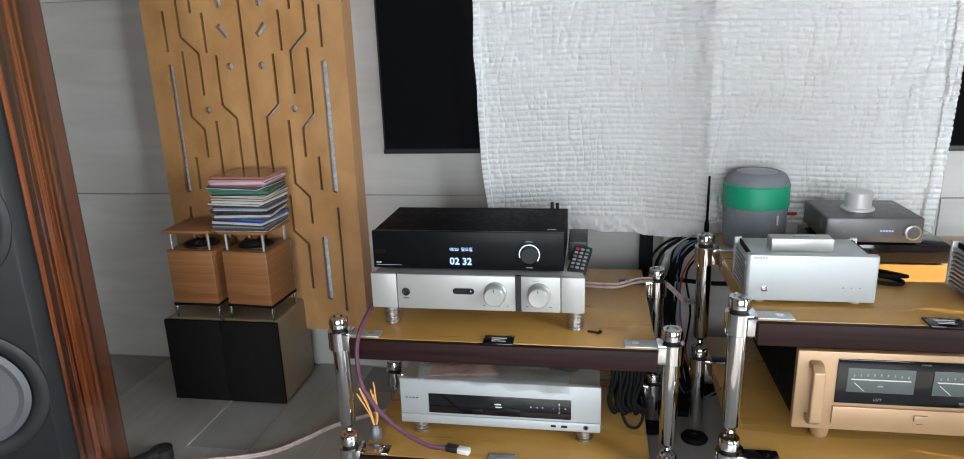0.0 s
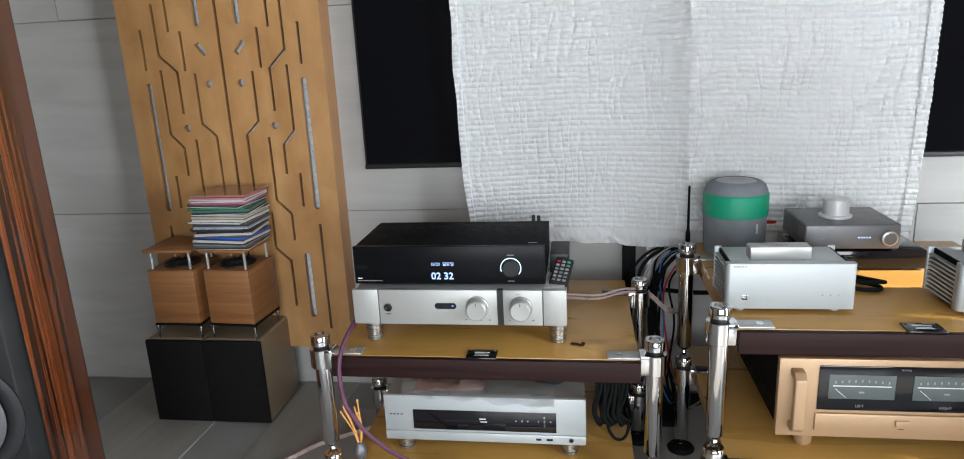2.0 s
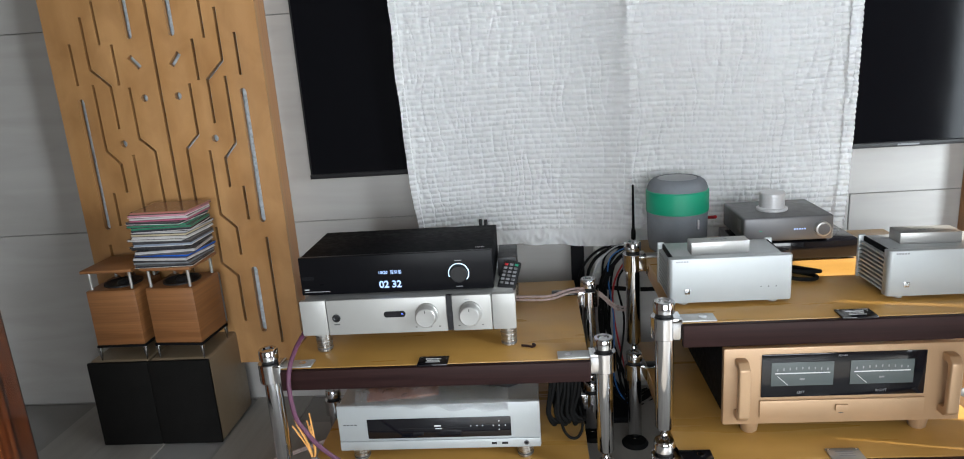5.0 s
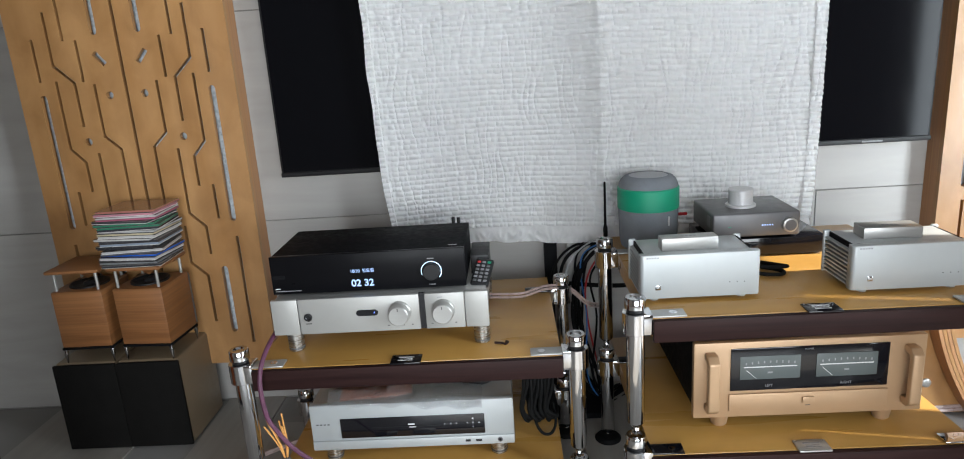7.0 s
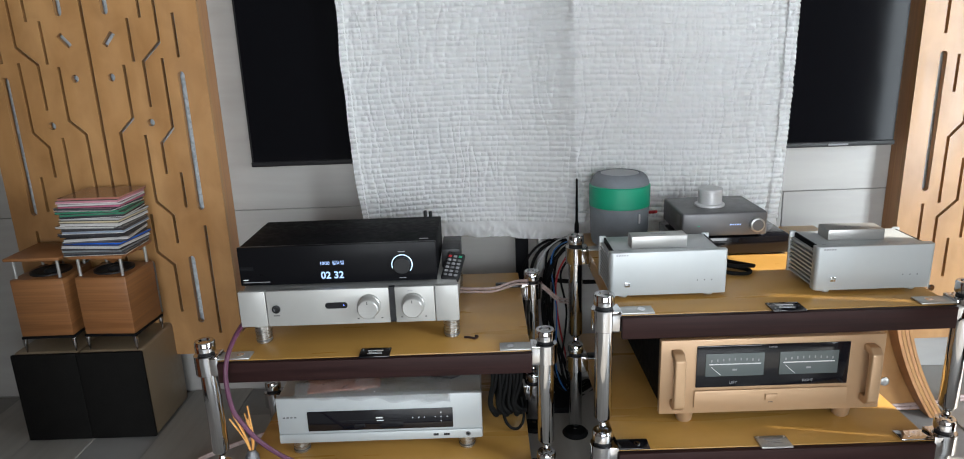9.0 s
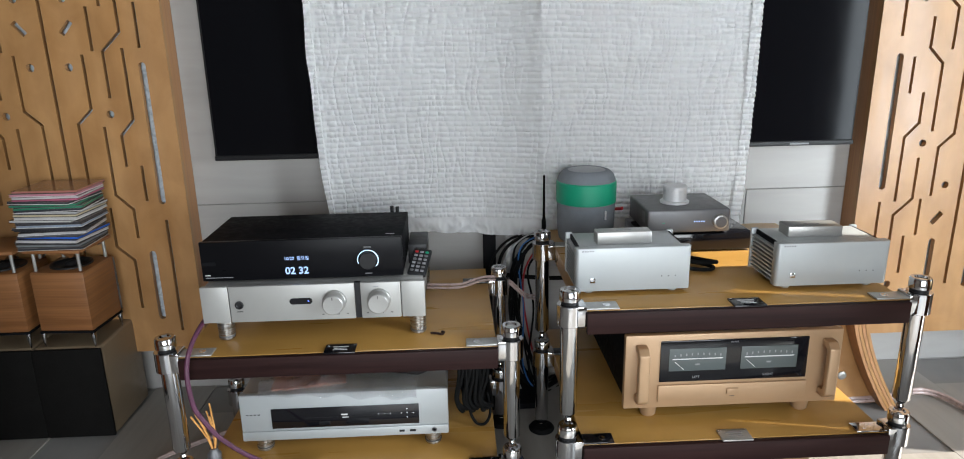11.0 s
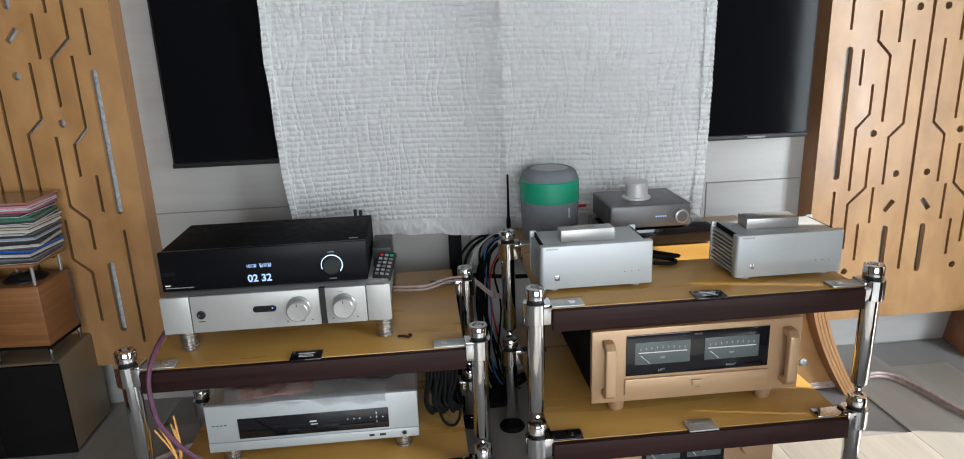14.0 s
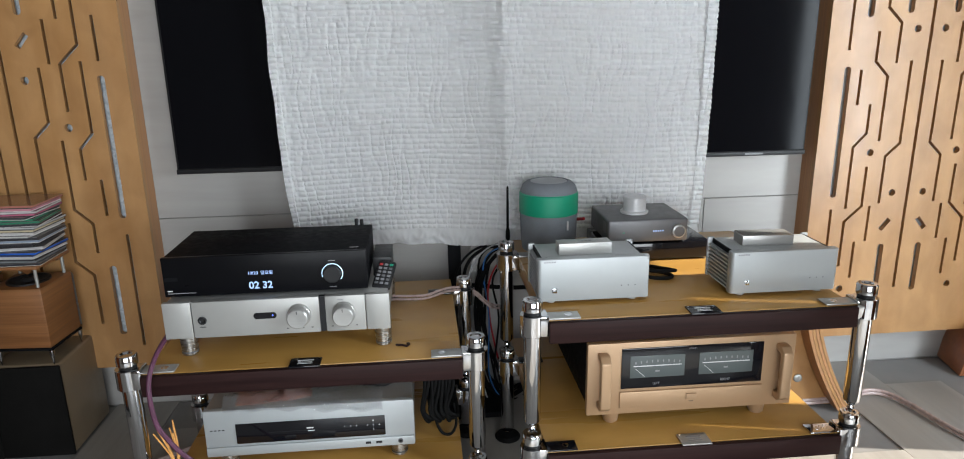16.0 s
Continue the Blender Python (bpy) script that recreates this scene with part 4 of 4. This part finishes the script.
cube_speaker(-0.775, 1.925, 0)
cube_speaker(-0.585, 1.925, -4)


def disc_cases():
    rng = random.Random(7)
    z = 0.290 + 0.2942
    greys = [(0.04, 0.04, 0.045), (0.36, 0.36, 0.36), (0.09, 0.09, 0.10), (0.42, 0.41, 0.40), (0.05, 0.05, 0.055), (0.18, 0.19, 0.20)]
    accents = {4: (0.02, 0.10, 0.45), 9: (0.20, 0.24, 0.30), 13: (0.42, 0.36, 0.24), 16: (0.03, 0.15, 0.09), 17: (0.03, 0.15, 0.09), 19: (0.36, 0.10, 0.16), 21: (0.40, 0.18, 0.22), 22: (0.30, 0.12, 0.10)}
    mats = [plain("case_grey", c, 0.2, 0.0, 0.3, 12, 0.0) for c in greys]
    lids = plain("clear_case_lid", (0.14, 0.13, 0.125), 0.1, 0.0, 0.4, 9, 0.0)
    top = plain("brown_cover", (0.24, 0.13, 0.085), 0.12, 0.0, 0.3, 9, 0.0)
    for i in range(23):
        t = 0.0068 if i % 3 else 0.0078
        m = plain("case_print", accents[i], 0.2, 0.0, 0.35, 16, 0.0) if i in accents else mats[(i * 5 + i // 4) % 6]
        d = thing("disc_case", (-0.590 + rng.uniform(-0.009, 0.009), 1.93 + rng.uniform(-0.007, 0.007), z), "flat plastic disc case in a stack on the bamboo loudspeaker", "disc case", "stack of disc cases", rng.uniform(-8, 6))
        part("inlay", new_box(-0.0875, 0.0875, -0.0755, 0.0755, 0.0008, t - 0.0008), m, d)
        part("lid", new_box(-0.089, 0.089, -0.077, 0.077, t - 0.0008, t), top if i == 22 else lids, d)
        part("tray", new_box(-0.089, 0.089, -0.077, 0.077, 0.0, 0.0008), M_BLACKPL if i % 3 else M_PAPER, d)
        z += t + 0.0001


disc_cases()


def floor_speaker(at, m):
    """m is 1 for the one on the racks' west side and -1 for its mirror image."""
    s = thing("floor_loudspeaker", at, "tall loudspeaker with black baffle and glossy striped rosewood side", "loudspeaker", "tall loudspeakers", 24 * m)
    H = 1.457

    def flip(pts):
        return [(m * x, y) for x, y in pts]
    side = bmesh.new()
    extrude_poly(side, flip([(0.012, 0.035), (0.006, 0.20), (-0.010, 0.415), (-0.27, 0.415), (-0.286, 0.20), (-0.292, 0.035)]), (0.06, H), "z", 0.004)
    part("cabinet", side, M_ROSE, s)
    b = bmesh.new()
    extrude_poly(b, flip([(0.013, 0.034), (0.011, 0.024), (-0.010, 0.0), (-0.27, 0.0), (-0.291, 0.024), (-0.293, 0.034)]), (0.058, H + 0.002), "z", 0.003)
    part("baffle", b, M_BAFFLE, s, "satin black front baffle")
    for z in (0.50, 0.845):
        r = part("woofer_ring", new_lathe([(0.136, 0), (0.136, 0.004), (0.127, 0.007), (0.112, 0.005), (0.106, 0.0)], (-0.14 * m, -0.0005, z), "y", 48), M_BLACKPL, s, "black driver surround")
        part("cone", new_lathe([(0.105, 0.0045), (0.094, 0.0095), (0.082, 0.004), (0.044, -0.006), (0.034, 0.002), (0.006, 0.010)], (-0.14 * m, -0.001, z), "y", 48), M_CONE, r, "grey cone")
    p = bmesh.new()
    box(p, *sorted((-0.30 * m, 0.02 * m)), 0.03, 0.43, 0.03, 0.06, bev=0.004)
    part("plinth", p, M_BLACKPL, s)
    for x, y in ((0.03, 0.47), (-0.31, 0.47), (0.03, 0.02), (-0.31, 0.02)):
        f = bmesh.new()
        out = math.copysign(1, x + 0.14)
        yo = y + (0.02 if y > 0.2 else -0.02)
        tube(f, [(m * (x - 0.07 * out), 0.40 if y > 0.2 else 0.06, 0.045), (m * x, y, 0.032), (m * (x + 0.02 * out), yo, 0.030)], 0.020, 14, 5)
        o = part("outrigger", f, M_BLACKPL, s, "black outrigger foot")
        part("foot_pad", new_lathe([(0.018, 0), (0.030, 0.006), (0.030, 0.040), (0.020, 0.046)], (m * (x + 0.02 * out), yo, 0), n=20), M_BLACKPL, o)


floor_speaker((-0.572, 1.036, 0), 1)
floor_speaker((1.94, 0.703, 0), -1)


def plywood_stand():
    s = thing("plywood_stand", (1.648, 1.80, 0), "curved bent-plywood speaker stand leg behind the rack", "stand")
    out, inn = [], []
    for i in range(15):
        t = i / 14
        z = 0.40 * (1 - t)
        x = 0.04 + 0.15 * t ** 1.7
        out.append((x + 0.045, z))
        inn.append((x, z))
    for k in range(4):
        b = bmesh.new()
        a0, a1 = k / 4, (k + 1) / 4
        pa = [(p[0] + (q[0] - p[0]) * a0, p[1]) for p, q in zip(inn, out)]
        pb = [(p[0] + (q[0] - p[0]) * (a1 - 0.03), p[1]) for p, q in zip(inn, out)]
        extrude_poly(b, pa + pb[::-1], (0.0, 0.24))
        part("ply_layer", b, M_BIRCH if k % 2 else M_BIRCH_EDGE, s)
    w = bmesh.new()
    extrude_poly(w, [(-0.09, 0.0), (inn[-1][0] - 0.001, 0.0)] + [(p[0] - 0.001, p[1]) for p in inn[-2::-1]] + [(-0.09, 0.40)], (0.05, 0.07))
    web = part("web", w, M_BIRCH, s, "upright plywood web")
    part("bolt", new_lathe([(0.014, 0), (0.014, 0.003), (0.010, 0.006), (0.003, 0.006)], (0.07, 0.05, 0.10), "y", 18), M_SATIN, web, "round bolt head")
    part("slot", new_box(0.0, 0.055, 0.047, 0.0499, 0.19, 0.202), M_BIRCH_EDGE, web)
    k = thing("loudspeaker_base", (2.475, 1.95, 0), "reddish wooden loudspeaker base with dark bolts on the floor", "loudspeaker base", "", -14)
    b = bmesh.new()
    extrude_poly(b, [(-0.09, 0.0), (0.26, 0.0), (0.26, 0.17), (-0.045, 0.17), (-0.075, 0.085)], (0.0, 0.17), "y", 0.003)
    blk = part("block", b, wood("reddish_wood", (0.22, 0.075, 0.03), (0.36, 0.135, 0.055), (1, 12, 12), 3, 0.35), k)
    for x, z, m in ((-0.04, 0.055, M_BLACKPL), (0.01, 0.04, M_BIRCH), (0.02, 0.125, M_BIRCH), (0.07, 0.035, M_BLACKPL)):
        part("bolt", new_lathe([(0.012, 0), (0.012, 0.002), (0.008, 0.004), (0.003, 0.004)], (x, 0, z), "y", 16), m, blk)
    part("slot", new_box(-0.01, 0.12, -0.002, 0.0, 0.082, 0.092), M_SATIN, blk)


plywood_stand()


def stand_legs():
    t = thing("tv_stand", (0.68, 2.035, 0), "black and silver upright legs of a stand against the wall", "stand")
    part("leg", new_box(-0.06, -0.02, 0, 0.03, 0.02, 0.62, bev=0.003), M_BLACKMET, t)
    part("leg", new_box(0.010, 0.042, 0.0, 0.03, 0.02, 0.62, bev=0.003), M_SATIN, t, "silver leg")
    part("foot_bar", new_box(-0.12, 0.10, -0.14, 0.06, 0.0, 0.02, bev=0.003), M_BLACKMET, t)


stand_legs()


# ---- cables and clutter ----
def cable(name, pts, r, m, label, group="", twin=0.0):
    b = bmesh.new()
    if name != "floor_cable":
        pts = [(x, y, max(r, z - DROP)) for x, y, z in pts]
    tube(b, pts, r, 8, 8)
    if twin:
        tube(b, [(x, y + twin * 0.3, z + twin) for x, y, z in pts], r, 8, 8)
    ob = part(name, b, m)
    return tagged(ob, label, "cable", group)


p = cable("usb_cable", [(0.04, 1.36, 0.602), (0.024, 1.285, 0.596), (0.012, 1.225, 0.565), (0.006, 1.203, 0.52), (0.012, 1.196, 0.455), (0.026, 1.197, 0.42), (0.055, 1.2, 0.375), (0.098, 1.215, 0.325), (0.14, 1.245, 0.280), (0.172, 1.272, 0.262)], 0.0048, M_PURPLE, "purple braided cable hanging over the shelf edge")
plug = thing("usb_plug", (0.168, 1.272, L_LOW), "white plug on the end of the purple cable", "plug", "", -12)
part("grip", new_box(0.0, 0.028, -0.009, 0.009, 0.0005, 0.015, bev=0.003, seg=3), M_BLACKPL, plug)
part("tip", new_box(0.028, 0.056, -0.0085, 0.0085, 0.001, 0.0145, bev=0.003), M_PAPER, plug, "white plastic tip")
cable("speaker_cable", [(0.46, 1.56, 0.545), (0.54, 1.555, 0.545), (0.60, 1.58, 0.552), (0.66, 1.62, 0.53), (0.71, 1.64, 0.48), (0.76, 1.70, 0.45)], 0.0032, M_CLEARCABLE, "pink-clear twin speaker cable across the shelf", "speaker cables", 0.0075)
cable("floor_cable", [(0.05, 1.92, 0.005), (-0.12, 1.85, 0.005), (-0.286, 1.728, 0.005), (-0.351, 1.647, 0.005), (-0.428, 1.565, 0.005), (-0.56, 1.515, 0.005), (-0.70, 1.49, 0.005)], 0.004, M_CLEARCABLE, "pink-clear twin speaker cable on the floor", "speaker cables", 0.006)
cable("floor_cable", [(1.45, 1.86, 0.008), (1.60, 1.85, 0.008), (1.76, 1.847, 0.008), (1.876, 1.85, 0.012), (1.985, 1.878, 0.012), (2.041, 1.857, 0.010), (2.072, 1.781, 0.008), (2.086, 1.692, 0.008), (2.106, 1.606, 0.008), (2.15, 1.48, 0.008), (2.3, 1.3, 0.008)], 0.0055, M_CLEARCABLE, "pink-clear twin speaker cable on the floor", "speaker cables", 0.010)
CR = random.Random(3)
for i in range(14):
    x = 0.635 + CR.uniform(0.0, 0.115)
    y = 1.745 + 0.02 * CR.uniform(-1, 1)
    cable("power_cable", [(0.84, 1.735 + 0.005 * i, 0.60 + 0.004 * i), (x + 0.06, y, 0.615 + 0.012 * CR.uniform(-1, 1)), (x - 0.01, y - 0.01, 0.55 + 0.03 * CR.uniform(-1, 1)), (x - 0.02 + 0.03 * CR.uniform(-1, 1), y + 0.02, 0.40),
                          (x + 0.03 * CR.uniform(-1, 1), y + 0.03, 0.22), (x + 0.05, y + 0.04, 0.05), (x + 0.12, y + 0.1, 0.006)], (0.0045, 0.0035, 0.0026, 0.0042, 0.0022, 0.0036, 0.003, 0.004, 0.003, 0.002, 0.0045, 0.0035, 0.002, 0.004)[i],
          (M_RUBBER, M_RUBBER, M_RED, M_RUBBER, M_GREYCABLE, M_RUBBER, M_RUBBER, M_RUBBER, M_RUBBER, M_BLUECABLE, M_RUBBER, M_RUBBER, M_GREYCABLE, M_RUBBER)[i], "loose cable hanging between the two racks", "hanging cables")
cable("power_cable", [(0.62, 1.78, 0.50), (0.70, 1.76, 0.495), (0.78, 1.75, 0.49), (0.86, 1.76, 0.485)], 0.006, M_RUBBER, "black cable running level behind the racks", "hanging cables")
for i in range(9):
    x = 0.528 + 0.008 * i
    cable("power_cable", [(x, 1.41 + 0.01 * (i % 3), 0.47), (x + 0.004, 1.385, 0.40 + 0.01 * (i % 2)), (x + 0.012 * CR.uniform(-1, 1), 1.38, 0.34), (x + 0.008, 1.385, 0.305 + 0.006 * (i % 3)), (x + 0.015, 1.43, 0.300), (x + 0.008, 1.50, 0.33), (x, 1.52, 0.42)], 0.0046,
          M_RUBBER, "black cable coiled beside the disc player", "coiled cables")
cable("power_cable", [(0.552, 1.40, 0.34), (0.556, 1.40, 0.29), (0.570, 1.395, 0.266), (0.590, 1.40, 0.262), (0.602, 1.41, 0.285), (0.597, 1.42, 0.33)], 0.0034, M_RUBBER, "black cable looped beside the disc player", "coiled cables")
cable("power_cable", [(0.985, 1.40, 0.66), (1.03, 1.36, 0.646), (1.075, 1.35, 0.643), (1.09, 1.37, 0.643), (1.06, 1.40, 0.643), (1.01, 1.42, 0.65), (0.975, 1.43, 0.67)], 0.0042, M_RUBBER, "black mains cable on the upper shelf", "mains cables")
cable("power_cable", [(0.99, 1.42, 0.655), (1.05, 1.38, 0.652), (1.095, 1.375, 0.651), (1.10, 1.40, 0.645), (1.03, 1.45, 0.646)], 0.0042, M_RUBBER, "black mains cable on the upper shelf", "mains cables")
cable("audio_cable", [(0.945, 1.60, 0.72), (0.92, 1.66, 0.70), (0.90, 1.72, 0.65), (0.86, 1.78, 0.6)], 0.004, M_RED, "red cable behind the compact amplifier", "audio cables")
for i in range(4):
    cable("audio_cable", [(1.335, 1.40 + 0.03 * i, 0.52 - 0.01 * i), (1.352 + 0.01 * (i % 2), 1.38 + 0.03 * i, 0.49), (1.345 + 0.012 * (i % 2), 1.40 + 0.03 * i, 0.44), (1.362, 1.41 + 0.03 * i, 0.40), (1.35, 1.43 + 0.03 * i, 0.354)], 0.004,
          (M_RUBBER, M_BIRCH, M_GREYCABLE, M_RUBBER)[i], "plugged cable at the side of the gold amplifier", "audio cables")
ant = thing("antenna", (0.765, 1.70, R_TOP + 0.0), "thin black upright antenna at the shelf corner", "antenna")
part("rod", new_lathe([(0.006, 0.0), (0.006, 0.03), (0.0035, 0.04), (0.0028, 0.15), (0.001, 0.152)], n=12), M_RUBBER, ant)
tie = tagged(part("cable_tie", tube(bmesh.new(), [(0.475, 1.305, 0.4085), (0.488, 1.302, 0.4085), (0.498, 1.296, 0.409), (0.503, 1.303, 0.410), (0.498, 1.306, 0.410)], 0.0025, 8, 4), M_EDGE), "small brown twisted tie on the shelf", "cable tie")


def reed_diffuser():
    d = thing("reed_diffuser", (-0.003, 1.300, L_LOW), "glass reed diffuser with orange sticks on the lower shelf", "reed diffuser")
    part("jar", new_lathe([(0.013, 0), (0.0145, 0.002), (0.0145, 0.022), (0.009, 0.030), (0.009, 0.036), (0.007, 0.036)], n=24), M_GREYMET, d, "small grey jar")
    rng = random.Random(2)
    for i in range(8):
        a, t = rng.uniform(0, 6.28), rng.uniform(0.006, 0.026)
        b = bmesh.new()
        tube(b, [(0, 0, 0.02), (t * math.cos(a) * 0.45 - 0.003, t * math.sin(a) * 0.45, 0.065), (t * math.cos(a) - 0.020, t * math.sin(a), 0.115 + rng.uniform(0, 0.03))], 0.0019, 6, 3)
        part("stick", b, M_REED, d)


reed_diffuser()


def bubble_wrap():
    k = Mat("clear_bubble_wrap", 0.1)
    k.color(rgb(0.85, 0.86, 0.87))
    k.p.inputs["Transmission Weight"].default_value = 0.93
    k.p.inputs["IOR"].default_value = 1.2
    k.bump(k.noise(210, (1, 1, 1), 2), 1.0, 0.008)
    b = bmesh.new()
    rows = []
    for j in range(31):
        line = []
        for i in range(61):
            u, v = i / 60, j / 30
            x, y = -0.17 + 0.34 * u + 0.012 * noise.noise((v * 5, u * 3, 1)), -0.024 + 0.235 * v + 0.010 * noise.noise((u * 6, 0, 3)) * v
            z = 0.003 + 0.026 * abs(noise.noise((u * 6, v * 4, 6))) + 0.016 * abs(noise.noise((u * 17, v * 13, 2)))
            if v < 0.12:
                z *= 0.25 + v * 6
            hang = -0.030 * max(0.0, noise.noise((u * 5, 0, 1)) + 0.6 * u)
            line.append(b.verts.new((x, y, max(0.001, z) if y > -0.017 else hang * (1 - v / 0.03))))
        rows.append(line)
    for a, c in zip(rows, rows[1:]):
        for i in range(60):
            b.faces.new((a[i], a[i + 1], c[i + 1], c[i])).smooth = True
    w = thing("bubble_wrap", (0.268, 1.345, L_LOW + 0.1412), "crumpled clear bubble wrap lying on the disc player", "bubble wrap")
    part("sheet", b, k.m, w)
    q = thing("leaflet", (0.19, 1.352, L_LOW + 0.1412), "pale red printed leaflet under the bubble wrap", "leaflet", "", 8)
    part("sheet", new_box(-0.07, 0.09, 0, 0.12, 0, 0.0035), plain("pale_red_print", (0.42, 0.20, 0.15), 0.5, vary=0.35, scale=40), q)
    g = thing("black_dish", (0.42, 1.44, L_LOW + 0.1412), "flat round black lid on the disc player", "lid")
    part("disc", new_lathe([(0.048, 0), (0.052, 0.003), (0.052, 0.018), (0.045, 0.022), (0.01, 0.022)], n=36), M_BLACKPL, g)


bubble_wrap()


# ---- pieces of the wall and the floor ----
def wall_tiles():
    wall = bpy.data.objects["wall_north"]
    meshes = {}
    rows = [(0.0, 0.634), (0.6365, 1.290), (1.2925, 1.946), (1.9485, ROOM_TOP)]
    for r, (z0, z1) in enumerate(rows):
        xs = (ROOM_L, *((-1.21, 1.49) if r == 2 else (-1.75, 1.49) if r == 0 else (0.14, 2.84)), ROOM_R)
        for a, b in zip(xs, xs[1:]):
            key = (round(b - a, 3), r in (3,))
            w, h = b - a - 0.0025, z1 - z0
            if key not in meshes:
                meshes[key] = part("tile", new_box(0, w, 0, 0.0058, 0, h, bev=0.001, seg=1), M_WALL, wall)
                ob = meshes[key]
            else:
                ob = new("tile", meshes[key].data)
                ob.parent = wall
            ob.location = (a, WALL_Y, z0)


def floor_planks():
    floor = bpy.data.objects["floor"]
    w, l = 0.1996, 1.1995
    first = None
    for i in range(28):
        for k in range(5):
            start = WALL_Y + 0.19 - 0.37 * (i % 3) - 1.2 * k
            if start < ROOM_BACK + 0.02 or start - l > WALL_Y:
                continue
            if first is None:
                first = part("plank", new_box(0, w, -l, 0, -0.006, 0.0, bev=0.0005, seg=1), M_FLOOR, floor)
                ob = first
            else:
                ob = new("plank", first.data)
                ob.parent = floor
            top = min(start, WALL_Y)
            ob.location = (ROOM_L + 0.2 * i, top, 0)
            ob.scale.y = (top - max(start - l, ROOM_BACK)) / l


wall_tiles()
floor_planks()


def lay_out_room():
    kinds = ("floor", "ceiling", "wall_north", "wall_west", "wall_east", "wall_south", "acoustic_panel", "television", "quilt", "bookshelf_speaker", "cube_speaker",
             "disc_case", "floor_loudspeaker", "plywood_stand", "loudspeaker_base", "tv_stand", "floor_cable")
    bpy.context.view_layer.update()
    for ob in scene.objects:
        if ob.parent is None and ob.name.split(".")[0] in kinds:
            ob.matrix_world = ROOM @ ob.matrix_world


lay_out_room()
